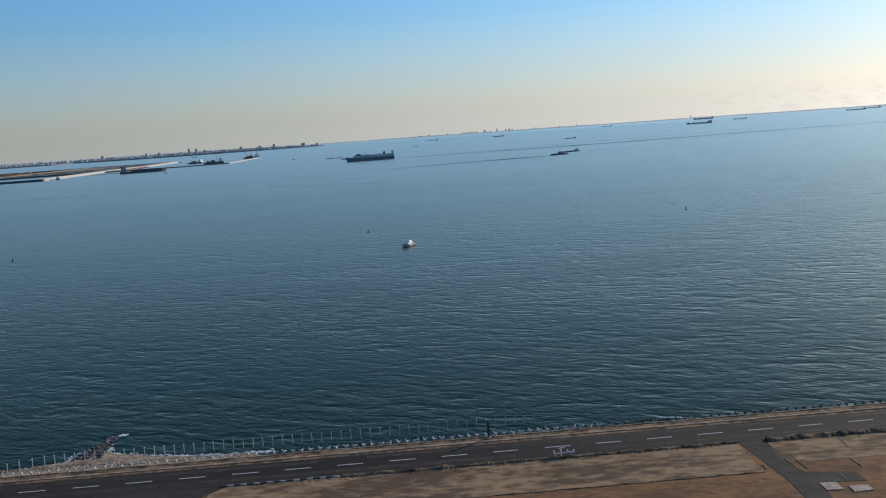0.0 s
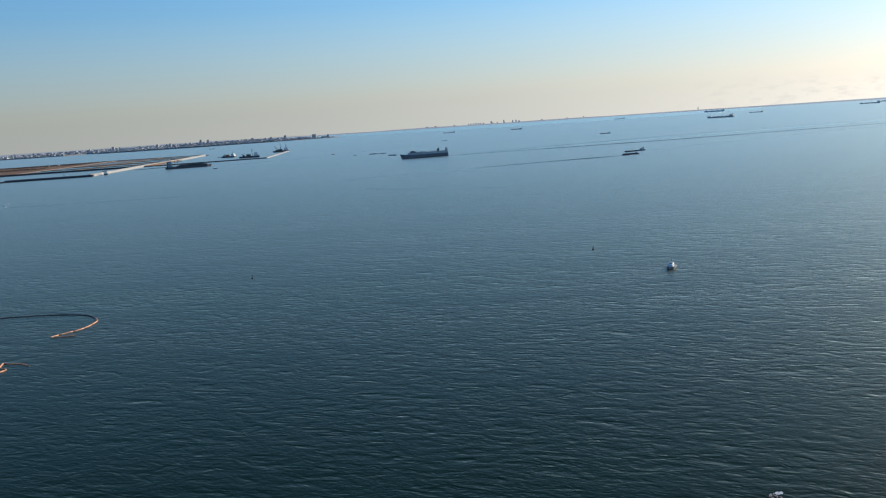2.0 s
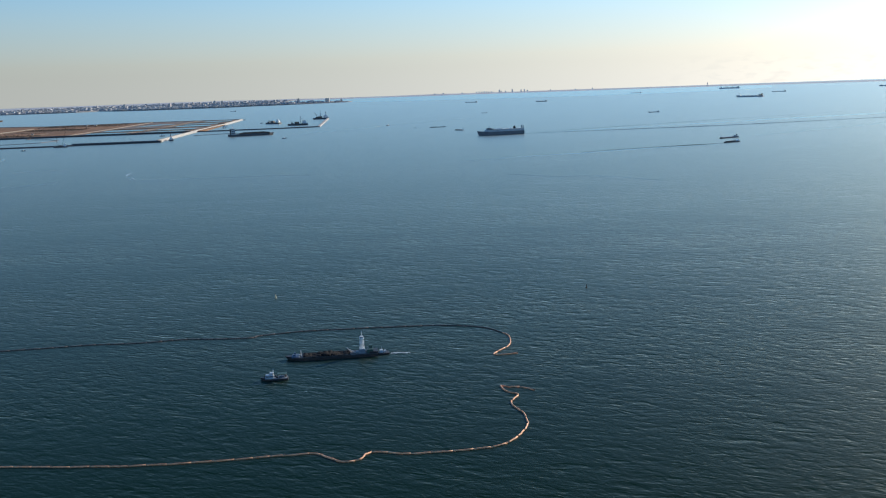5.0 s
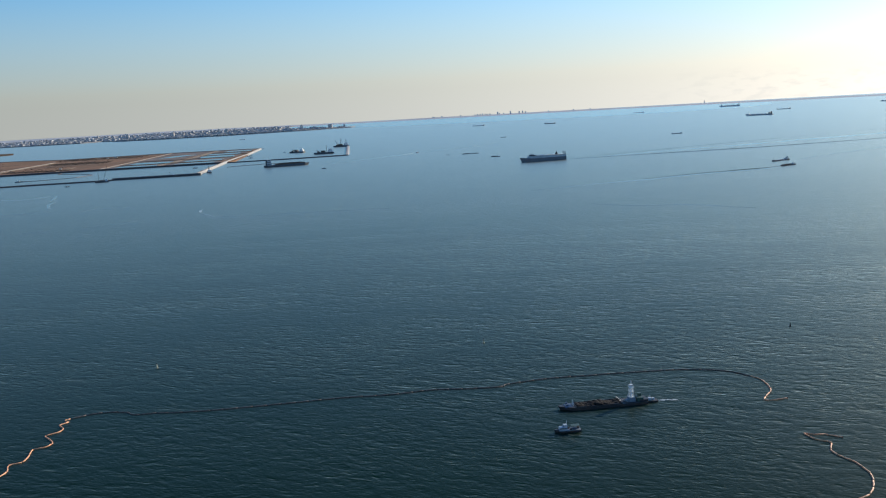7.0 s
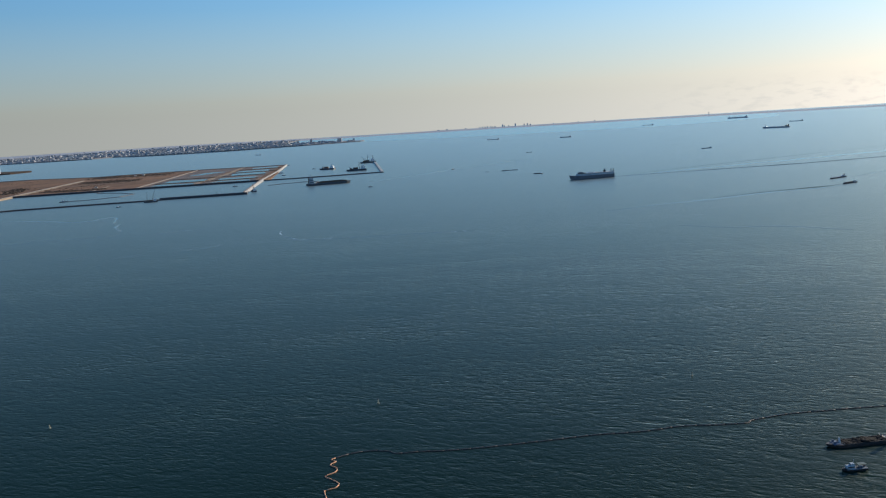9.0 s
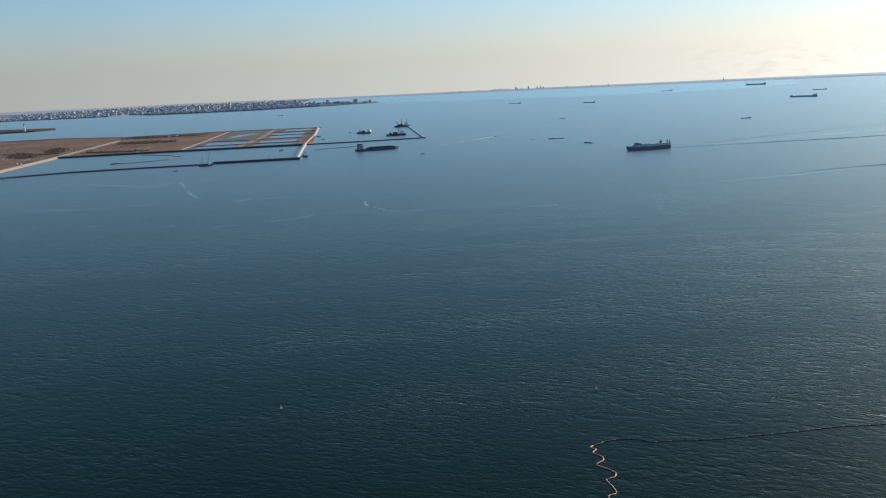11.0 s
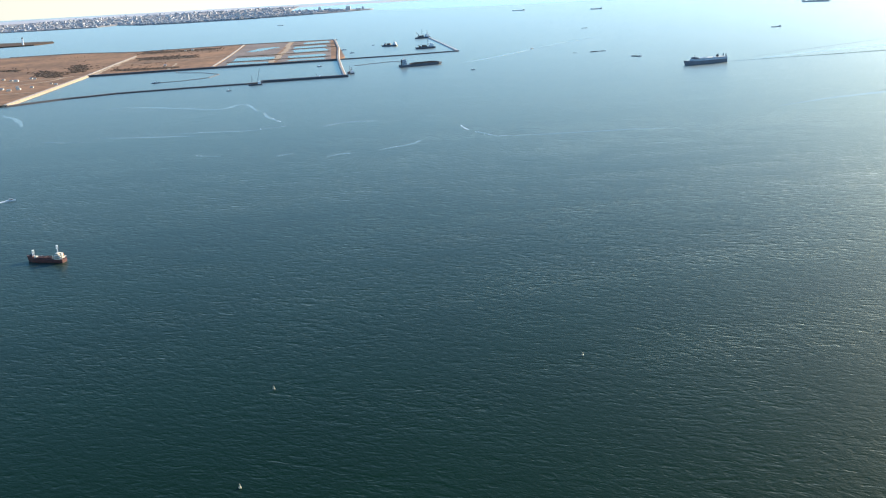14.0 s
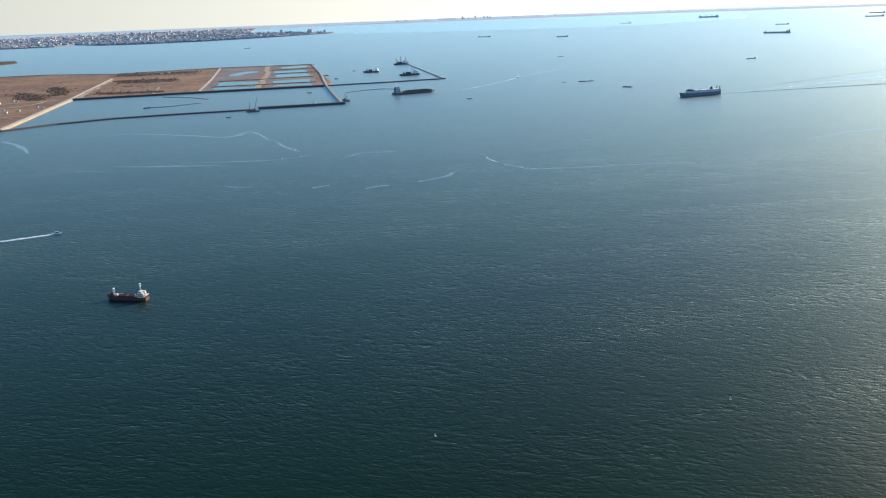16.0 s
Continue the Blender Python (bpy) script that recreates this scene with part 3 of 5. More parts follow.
dike("dike", [(-634, 780), (-641, 900), (-650, 1046), (-664, 1200), (-676, 1350)], 3.2, 1.9, SAND, "sandy dike with a pale crest road", CONCRETE)
dike("dike_2", [(-650, 1046), (-590, 1055), (-520, 1063), (-384, 1076)], 3.0, 1.9, ROCK, "dark stone dike along the island's edge")
dike("dike_3", [(-521, 1070), (-531, 1250), (-548, 1482)], 3.0, 1.8, SAND, "straight sandy dike road across the island", CONCRETE)
dike("dike_4", [(-411, 1482), (-550, 1494), (-700, 1454), (-810, 1510), (-905, 1502)], 3.0, 2.0, ROCK, "dark stone dike along the island's edge")
dike("jetty", [(-366, 868), (-374, 960), (-384, 1085), (-394, 1270), (-412, 1486)], 2.3, 2.2, CONCRETE, "concrete jetty carrying a pale straight road", SAND)
dike("breakwater", [(-634, 780), (-600, 813), (-560, 836), (-505, 847), (-452, 853), (-438, 858)], 3.0, 1.1, ROCK, "long low breakwater of dark stone")
dike("breakwater_2", [(-440, 862), (-400, 866), (-363, 870)], 4.2, 1.9, ROCK, "broad raised end of the dark breakwater")
dike("breakwater_3", [(-384, 1082), (-318, 1090), (-249, 1106)], 2.6, 1.1, ROCK, "low stone breakwater running out to sea")
dike("breakwater_4", [(-249, 1106), (-258, 1230), (-267, 1350), (-272, 1418)], 2.6, 1.2, CONCRETE, "pale concrete breakwater arm")

pond_rng = random.Random(7)
MUD = material("drained_mud", (0.24, 0.20, 0.175), (0.15, 0.125, 0.11), 0.95, grain=0.2, patch=0.02, bump=0.4, depth=0.4)
for corners in ([(-517, 1072), (-462, 1078), (-480, 1470), (-543, 1478)], [(-452, 1080), (-392, 1086), (-417, 1470), (-472, 1470)]):
    solid("mud_flat", Geo().prism(corners, ISLE - 0.3, ISLE + 0.05), MUD, "drained grey mud flat between earth bunds", "mud flat", "mud flats on the reclaimed land", "structure")


def ragged(corners, jitter):
    """An outline through the corners with uneven, slightly rounded sides."""
    mid = sum((Vector(c) for c in corners), Vector((0, 0))) / len(corners)
    out = []
    for i, c in enumerate(corners):
        p, q = Vector(c), Vector(corners[(i + 1) % len(corners)])
        for k in range(5):
            f = k / 5
            w = p.lerp(q, f) + jitter * Vector((pond_rng.uniform(-1, 1), pond_rng.uniform(-1, 1)))
            out.append(tuple(w.lerp(mid, 0.08 if k == 0 else 0.0)))
    return out


for corners in ([(-508, 1080), (-458, 1078), (-458, 1098), (-509, 1112)], [(-443, 1086), (-398, 1086), (-400, 1112), (-441, 1108)], [(-511, 1132), (-462, 1134), (-464, 1178), (-514, 1190)],
                [(-446, 1138), (-400, 1140), (-404, 1180), (-448, 1176)], [(-450, 1230), (-406, 1234), (-411, 1290), (-454, 1285)], [(-456, 1312), (-412, 1318), (-418, 1362), (-460, 1354)],
                [(-452, 1404), (-414, 1414), (-418, 1458), (-456, 1446)], [(-520, 1294), (-500, 1300), (-478, 1372), (-506, 1370)]):
    solid("pond", Geo().prism(ragged(corners, 2.0), ISLE - 0.3, ISLE + 0.12), POND, "shallow settling pond between earth bunds", "pond", "ponds on the reclaimed land", "structure")
for path in ([(-514, 1121), (-470, 1124), (-435, 1126), (-396, 1128)], [(-516, 1205), (-470, 1208), (-453, 1214), (-402, 1220)], [(-458, 1298), (-430, 1302), (-398, 1308)], [(-464, 1380), (-404, 1392)]):
    solid("bund", Geo().sweep(path, [(-2.6, ISLE - 0.2), (2.6, ISLE - 0.2), (1.2, ISLE + 0.7), (-1.2, ISLE + 0.7)]), BERM, "dark earth bund between settling ponds", "bund", "bunds on the reclaimed land", "structure")
for path, half in (([(-646, 1050), (-655, 1155), (-665, 1260), (-670, 1322)], 2.6), ([(-650, 1046), (-760, 1000), (-900, 960)], 1.6), ([(-664, 1200), (-600, 1215), (-531, 1250)], 1.2), ([(-667, 1044), (-678, 999), (-703, 964), (-760, 930)], 1.5),
                   ([(-640, 880), (-720, 870), (-860, 820)], 1.6), ([(-457, 1080), (-463, 1270), (-478, 1486)], 3.4), ([(-566, 1062), (-572, 1100), (-580, 1160)], 1.4)):
    solid("track", Geo().sweep(chain(path, 12, 0.5, 3), [(-half, ISLE - 0.2), (half, ISLE - 0.2), (half * 0.9, ISLE + 0.14), (-half * 0.9, ISLE + 0.14)]), SAND, "pale sandy track through the reeds", "track", "tracks on the reclaimed land", "structure")
# belts and patches of dark scrub among the reeds
scrub = Geo()
for corners in ([(-742, 1165), (-700, 1120), (-680, 1050), (-706, 1064)], [(-668, 1310), (-584, 1306), (-574, 1248), (-646, 1252)], [(-640, 1112), (-570, 1102), (-562, 1082), (-632, 1092)], [(-724, 1235), (-712, 1236), (-674, 1108), (-682, 1102)],
                [(-900, 1230), (-780, 1210), (-770, 1180), (-880, 1190)], [(-690, 1440), (-570, 1450), (-575, 1400), (-680, 1390)]):
    solid("scrub_belt", Geo().prism(ragged(corners, 5.0), ISLE - 0.3, ISLE + 0.08), SCRUB, "dark belt of winter scrub among the reeds", "scrub", "scrub belts on the reclaimed land", "structure")
    for _ in range(260):
        u, v = pond_rng.random(), pond_rng.random()
        p = Vector(corners[0]).lerp(Vector(corners[1]), u).lerp(Vector(corners[3]).lerp(Vector(corners[2]), u), v) + Vector((pond_rng.gauss(0, 5), pond_rng.gauss(0, 5)))
        scrub.lump((p.x, p.y, ISLE), pond_rng.uniform(0.8, 2.4), 0.32, pond_rng)
for _ in range(1800):
    x, y = pond_rng.uniform(-1000, -560), pond_rng.uniform(1085, 1480)
    k = noise.noise(Vector((x * 0.012, y * 0.010, 3.0)))
    if k > 0.15:
        scrub.lump((x, y, ISLE), pond_rng.uniform(0.7, 2.0) * (0.6 + k), 0.3, pond_rng)
solid("scrub", scrub, SCRUB, "dark leafless scrub on the reclaimed land", "scrub", kind="stuff")
for x, y, s in ((-724, 1031, 4), (-715, 1021, 6), (-709, 1047, 4), (-703, 1041, 4), (-681, 912, 5), (-675, 920, 5), (-694, 928, 5), (-668, 935, 4), (-686, 946, 4), (-651, 952, 4), (-660, 966, 3), (-586, 1130, 4), (-613, 1421, 5), (-620, 1405, 4), (-740, 1052, 4)):
    s *= 0.75
    shed = thing("shed", "pale site shed standing on the reclaimed land", "shed", x, y, ISLE, pond_rng.uniform(-15, 15), "sheds on the reclaimed land")
    part("walls", Geo().box((0, 0, 0), (s, s * 0.55, s * 0.35)), CREAM, shed)
    part("roof", Geo().add([(-s * .52, -s * .3, s * .35), (s * .52, -s * .3, s * .35), (s * .52, s * .3, s * .35), (-s * .52, s * .3, s * .35), (-s * .52, 0, s * .47), (s * .52, 0, s * .47)],
                           [(0, 1, 5, 4), (2, 3, 4, 5), (0, 4, 3), (1, 2, 5), (0, 3, 2, 1)]), CONCRETE, shed)
solid("islet", Geo().prism([(-1300, 1920), (-1080, 1905), (-1020, 1925), (-1003, 1990), (-1025, 2045), (-1200, 2100), (-1300, 2100)], -1, 2.0), SCRUB, "low dark islet of scrub", "islet", kind="structure")
li = thing("lighthouse", "small white beacon tower on the islet", "beacon", -1044, 1935, 2.0)
part("tower", Geo().rod((0, 0, 0), (0, 0, 12), 2.0, 1.3, 10), WHITE, li)
part("lantern", Geo().rod((0, 0, 12), (0, 0, 14.5), 1.7, 1.0, 10), GLASS, li)


# ---------------------------------------------------------------- far city
COAST = [(-2300, 3000), (-1531, 2945), (-1351, 2925), (-1200, 2945), (-1170, 3060), (-1060, 2905), (-930, 2870), (-760, 2905), (-640, 2985), (-520, 3080), (-440, 3170), (-400, 3215),
         (-390, 3260), (-470, 3400), (-700, 3560), (-760, 4700), (-2300, 4700)]
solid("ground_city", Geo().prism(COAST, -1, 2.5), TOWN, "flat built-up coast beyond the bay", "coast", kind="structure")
city = random.Random(11)
shapes = []
for kind in range(6):
    for w in WALLS:
        b = Geo()
        if kind == 0:
            b.box((0, 0, 0), (1, 0.6, 1)).box((0.2, 0, 1), (0.25, 0.3, 0.08)).box((0, -0.32, 0.05), (0.94, 0.05, 0.85))
        elif kind == 1:
            b.box((0, 0, 0), (1, 1, 0.93)).box((0, 0, 0.93), (0.7, 0.6, 0.07)).box((0.1, 0, 1), (0.1, 0.1, 0.10))
        elif kind == 2:
            b.box((-0.2, 0, 0), (0.6, 0.7, 1)).box((0.3, 0.05, 0), (0.42, 0.6, 0.62)).box((-0.2, 0, 1), (0.2, 0.2, 0.06))
        elif kind == 3:
            b.box((0, 0, 0), (1, 0.8, 0.7)).add([(-.5, -.4, .7), (.5, -.4, .7), (.5, .4, .7), (-.5, .4, .7), (-.5, 0, 1), (.5, 0, 1)], [(0, 1, 5, 4), (2, 3, 4, 5), (0, 4, 3), (1, 2, 5)])
        elif kind == 4:
            b.box((0, 0, 0), (1, 0.35, 1)).box((0.42, 0.25, 0), (0.16, 0.2, 1.06)).box((-0.2, 0.22, 0), (0.14, 0.14, 1.04))
        else:
            b.rod((0, 0, 0), (0, 0, 0.85), 0.5, 0.5, 12).rod((0, 0, 0.85), (0, 0, 1.0), 0.5, 0.12, 12)
        shapes.append(b.mesh("building", w))


def inside(x, y, poly):
    hit, n = False, len(poly)
    for i in range(n):
        (ax, ay), (bx, by) = poly[i], poly[(i + 1) % n]
        if (ay > y) != (by > y) and x < (bx - ax) * (y - ay) / (by - ay) + ax:
            hit = not hit
    return hit


def building(x, y, w, d, h, kind, wall_no, label="city block beyond the bay, tones evened for haze"):
    ob = new("tank" if kind == 5 else "building", shapes[kind * len(WALLS) + wall_no])
    ob.matrix_basis = pose(x, y, 2.4, 0, 0, city.choice((8, 8, -12, 30)) + city.uniform(-4, 4)) @ Matrix.Diagonal((w, d, h, 1))
    tagged(ob, "round storage tank on the far shore" if kind == 5 else label, "tank" if kind == 5 else "building", "far city")


count, mass = 0, {k: Geo() for k in range(len(WALLS))}
while count < 1100:
    x, y = city.uniform(-1750, -400), 2870 + 1500 * city.random() ** 2.0
    if not inside(x, y - 14, COAST) or not inside(x + 14, y, COAST):
        continue
    wooded = -1080 < x < -420 and y < 3010 + 90 * noise.noise(Vector((x * 0.01, 0, 0)))
    if wooded and city.random() < 0.72:
        continue
    tall = city.random()
    h = city.uniform(1.3, 3.2) if tall < 0.82 else city.uniform(3.2, 5.5) if tall < 0.98 else city.uniform(6, 10)
    w = city.uniform(4, 15) if h < 5 else city.uniform(4, 8)
    kind = city.choice((0, 1, 2, 3, 4)) if city.random() < 0.95 else 5
    if kind == 5:
        h, w = city.uniform(4, 7), city.uniform(8, 12)
    tone = city.choice((0, 1, 1, 2, 2, 2, 3, 3, 3, 3, 4, 4))
    if y < 3060 and count < 1500 and len([1 for o in scene.collection.objects if o.name.startswith("building")]) < 270:
        building(x, y, w, w * city.uniform(0.6, 1.1), h, kind, tone)
    else:
        mass[tone].box((x, y, 2.4), (w, w * city.uniform(0.5, 1.0), h), city.choice((8, -12, 30))).box((x, y, 2.4 + h), (w * 0.4, w * 0.3, 1.0), 8)
    count += 1
for tone, geo in mass.items():
    solid("city_blocks", geo, WALLS[tone], "dense city blocks beyond the shore, toned for haze", "city", kind="stuff")
for x, y, w, h in ((-792, 3000, 11, 26), (-770, 3003, 11, 25), (-742, 2992, 11, 17), (-655, 3120, 12, 19), (-600, 3150, 10, 18), (-562, 3200, 11, 21), (-472, 3250, 22, 17), (-930, 3150, 12, 19), (-985, 3200, 12, 19), (-1150, 3250, 14, 21)):
    building(x, y, w * 0.62, w * 0.5, h * 0.72, 1 if w < 20 else 4, 1 if h < 40 else 0, "tall slim tower block above the far city")
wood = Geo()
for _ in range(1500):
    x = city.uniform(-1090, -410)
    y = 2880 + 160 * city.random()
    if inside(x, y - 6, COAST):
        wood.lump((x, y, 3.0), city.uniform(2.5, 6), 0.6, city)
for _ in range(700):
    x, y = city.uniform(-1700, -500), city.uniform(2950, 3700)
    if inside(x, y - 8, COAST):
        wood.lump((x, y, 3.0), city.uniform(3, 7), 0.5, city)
solid("coastal_wood", wood, WOOD, "evergreen belt along the far shore, paled for haze", "wood", kind="stuff")

# the farthest coast: a low hilly line round the bay with a group of towers
hills, hill_top, arc = Geo(), [], 90
for k in range(arc + 1):
    az = radians(-34 + 77 * k / arc)
    top = 4 + 4 * abs(noise.noise(Vector((k * 0.11, 5, 1)))) + 2 * noise.noise(Vector((k * 0.5, 2, 1))) + 3 * max(0, (k - 55) / 35) + 9 * max(0, min(1, (34 - k) / 8))
    hill_top.append((az, max(2, top * 0.6)))
out = []
for az, top in hill_top:
    for r, z in ((4300, -0.3), (4500, top * 0.55), (4680, top), (4760, -1)):
        out.append((-180 + r * math.sin(az), r * math.cos(az), z))
hills.add(out, [(i * 4 + j, i * 4 + j + 1, (i + 1) * 4 + j + 1, (i + 1) * 4 + j) for i in range(arc) for j in range(3)])
solid("backdrop", hills, HILL, "far hilly coast on the horizon, haze put into its colour", "coast", kind="structure", smooth=True)
# the towers take the white wall so that their colour reads as haze
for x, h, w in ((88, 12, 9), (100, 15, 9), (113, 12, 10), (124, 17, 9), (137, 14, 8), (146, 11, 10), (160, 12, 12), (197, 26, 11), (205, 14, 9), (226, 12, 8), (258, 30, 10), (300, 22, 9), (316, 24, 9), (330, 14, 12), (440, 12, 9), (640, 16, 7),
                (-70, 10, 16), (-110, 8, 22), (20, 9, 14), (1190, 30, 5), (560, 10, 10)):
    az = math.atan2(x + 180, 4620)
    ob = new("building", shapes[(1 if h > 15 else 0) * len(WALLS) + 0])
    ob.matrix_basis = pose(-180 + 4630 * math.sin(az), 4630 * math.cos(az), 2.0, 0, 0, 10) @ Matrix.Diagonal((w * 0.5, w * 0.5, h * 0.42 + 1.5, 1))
    tagged(ob, "tower block on a distant coast, whitened for haze", "building", "far skyline")


# ---------------------------------------------------------------- vessels
def superstructure(owner, x, z, w, l, storeys, mat=WHITE, storey=1.0, shrink=0.88, name="deckhouse"):
    """Stacked deckhouse with window bands, a bridge on top and a mast."""
    house = None
    for k in range(storeys):
        s = shrink ** k
        house = part(name, Geo().box((x, 0, z + k * storey), (l * s, w * s, storey * 0.94)).box((x, 0, z + k * storey + storey * 0.94), (l * s * 1.06, w * s * 1.06, storey * 0.06)), mat, owner)
        part("window_band", Geo().box((x, 0, z + k * storey + storey * 0.5), (l * s * 1.012, w * s * 0.82, storey * 0.26)).box((x, 0, z + k * storey + storey * 0.5), (l * s * 0.8, w * s * 1.012, storey * 0.26)), GLASS, house)
    return z + storeys * storey


def cargo_ship(bow, stern, hull_mat, house_mat=WHITE, depth=0.085, label="", loaded=True, cranes=0, house_at=-0.38):
    x, y, length, turn = heading(bow, stern)
    beam, d = length * 0.15, length * depth * 0.45
    s = thing("cargo_ship", label, "ship", x, y, 0, turn, "ships in the bay")
    part("hull", Geo().hull(length, beam, d, 0.22, 0.35), hull_mat, s)
    part("forecastle", Geo().box((length * 0.42, 0, d * 1.1), (length * 0.10, beam * 0.55, d * 0.35), taper=0.8), hull_mat, s)
    top = superstructure(s, length * house_at, d, beam * 0.86, length * 0.10, 3, house_mat, length * 0.018)
    part("funnel", Geo().box((length * (house_at - 0.07), 0, d), (length * 0.035, beam * 0.3, length * 0.085), taper=0.8), DARK_STEEL, s)
    part("mast", Geo().rod((length * house_at, 0, top), (length * house_at, 0, top + length * 0.07), length * 0.004, length * 0.002), STEEL, s)
    part("foremast", Geo().rod((length * 0.42, 0, d), (length * 0.42, 0, d + length * 0.11), length * 0.005, length * 0.003), STEEL, s)
    for k in range(4):
        part("hatch_cover", Geo().box((length * (-0.24 + 0.155 * k), 0, d), (length * 0.13, beam * 0.7, d * 0.22), taper=0.94), GREY_HULL, s)
    for k in range(cranes):
        cx = length * (-0.16 + 0.3 * k)
        part("deck_crane", Geo().rod((cx, 0, d), (cx, 0, d + length * 0.08), length * 0.012, length * 0.009).rod((cx, 0, d + length * 0.075), (cx + length * 0.13, 0, d + length * 0.10), length * 0.005), STEEL, s)
    return s


# the large vehicle carrier under way, with its box-shaped upper body
x, y, length, turn = heading((-79.5, 790), (-42.5, 801))
cc = thing("vehicle_carrier", "large boxy vehicle carrier under way, navy hull paled for haze", "ship", x, y, 0, turn, "ships in the bay")
part("hull", Geo().hull(length, 6.6, 2.9, 0.20, 0.35, stern=0.95), NAVY, cc)
# the car decks narrow towards the bow and step down forward of the bridge
upper = Geo()
upper.prism([(-length * 0.495, -3.2), (length * 0.26, -3.2), (length * 0.34, -2.6), (length * 0.37, -1.0), (length * 0.37, 1.0), (length * 0.34, 2.6), (length * 0.26, 3.2), (-length * 0.495, 3.2)], 2.85, 4.7)
part("upper_hull", upper, PALE_GREY, cc, "pale grey slab-sided car decks")
part("foredeck", Geo().box((length * 0.42, 0, 2.9), (length * 0.09, 3.4, 0.5), taper=0.8), NAVY, cc)
part("white_stripe", Geo().box((-0.20 * length, 0, 3.3), (length * 0.52, 6.46, 0.3)), WHITE, cc)
bridge = part("bridge", Geo().box((length * 0.27, 0, 4.7), (3.0, 6.4, 1.0), taper=0.96).box((length * 0.27, 0, 5.7), (2.2, 3.6, 0.35)).box((length * 0.25, 0, 4.7), (5.2, 4.2, 0.55)), SLATE_HULL, cc, "slate bridge house across the bow end")
part("window_band", Geo().box((length * 0.27, 0, 5.15), (3.02, 5.6, 0.3)), GLASS, bridge)
part("weather_deck", Geo().box((-0.12 * length, 0, 4.7), (length * 0.70, 6.2, 0.12)), CREAM, cc)
part("deck_casing", Geo().box((0.08 * length, 0.6, 4.8), (length * 0.14, 2.6, 0.5), taper=0.92), PALE_GREY, cc)
funnel = part("funnel", Geo().box((-length * 0.30, 0, 4.75), (1.7, 1.5, 1.7), taper=0.8), DARK_STEEL, cc)
part("exhaust_pipe", Geo().rod((-length * 0.305, 0.2, 6.3), (-length * 0.312, 0.2, 7.4), 0.22, 0.18).rod((-length * 0.295, -0.25, 6.3), (-length * 0.302, -0.25, 7.0), 0.18), DARK_STEEL, funnel)
for sy in (-1.9, 1.9):
    part("stern_ramp_post", Geo().box((-length * 0.485, sy, 4.7), (0.75, 0.6, 2.5), taper=0.75), NAVY, cc)
part("mast", Geo().rod((length * 0.27, 0, 6.0), (length * 0.27, 0, 7.6), 0.14, 0.07).rod((length * 0.27, -0.8, 7.0), (length * 0.27, 0.8, 7.0), 0.06), STEEL, cc)
for k in range(7):
    part("deck_vent", Geo().box((length * (-0.25 + 0.075 * k), (-1.6, 1.6)[k % 2], 4.8), (0.7, 0.7, 0.55), taper=0.8), WHITE, cc)

# hull and hatch colours of these ships are lightened in place of haze
cargo_ship((76, 645), (91, 656), SLATE_HULL, WHITE, 0.075, "small slate coaster with white deckhouse under way")
cargo_ship((151, 1202), (165, 1208), GREY_HULL, WHITE, 0.10, "small coaster with white deckhouse, hull greyed for haze")
cargo_ship((478, 1895), (518, 1862), PALE_GREY, CREAM, 0.11, "long tanker at anchor far out, hull paled for haze")
cargo_ship((840, 3240), (900, 3220), PALE_GREY, WHITE, 0.12, "long bulk carrier at anchor far out, hull paled for haze", cranes=3)
cargo_ship((700, 2335), (728, 2320), PALE_GREY, WHITE, 0.09, "freighter at anchor far out, hull paled for haze")
cargo_ship((1100, 2640), (1142, 2615), PALE_GREY, WHITE, 0.10, "laden tanker at anchor far out, hull paled for haze")
cargo_ship((485, 2955), (515, 2945), PALE_GREY, WHITE, 0.09, "freighter at anchor, haze put into its hull colour")
cargo_ship((-40, 2335), (-12, 2325), PALE_GREY, WHITE, 0.09, "low freighter at anchor, haze put into its hull colour")
cargo_ship((110, 2145), (133, 2135), GREY_HULL, WHITE, 0.13, "freighter at anchor far out, hull lightened to slate-grey for haze")
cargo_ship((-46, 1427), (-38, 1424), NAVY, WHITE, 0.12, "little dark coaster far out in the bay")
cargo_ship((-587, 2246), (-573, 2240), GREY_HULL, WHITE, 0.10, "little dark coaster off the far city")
cargo_ship((1290, 2960), (1325, 2930), PALE_GREY, WHITE, 0.10, "freighter at anchor, haze put into its hull colour")


def flat_barge(bow, stern, label, house=True, load=True):
    x, y, length, turn = heading(bow, stern)
    b = thing("barge", label, "barge", x, y, 0, turn, "barges in the bay")
    part("hull", Geo().hull(length, length * 0.2, length * 0.05, 0.08, 0.0, stern=1.0), SLATE_HULL, b)
    if load:
        part("cargo", Geo().box((length * 0.05, 0, length * 0.05), (length * 0.7, length * 0.15, length * 0.025), taper=0.85), CARGO, b)
    if house:
        part("deckhouse", Geo().box((-length * 0.42, 0, length * 0.05), (length * 0.08, length * 0.12, length * 0.06)), WHITE, b)
    return b


flat_barge((66, 602), (77, 609), "long flat dark barge under tow")
flat_barge((-121, 984), (-112, 986), "flat dark barge lying low in the water", False)
flat_barge((-111, 987), (-104, 988), "flat dark barge lying low in the water")
flat_barge((-138, 986), (-134, 986), "small dark work barge", False)
flat_barge((-97, 906), (-90, 898), "small dark barge with pale deckhouse")

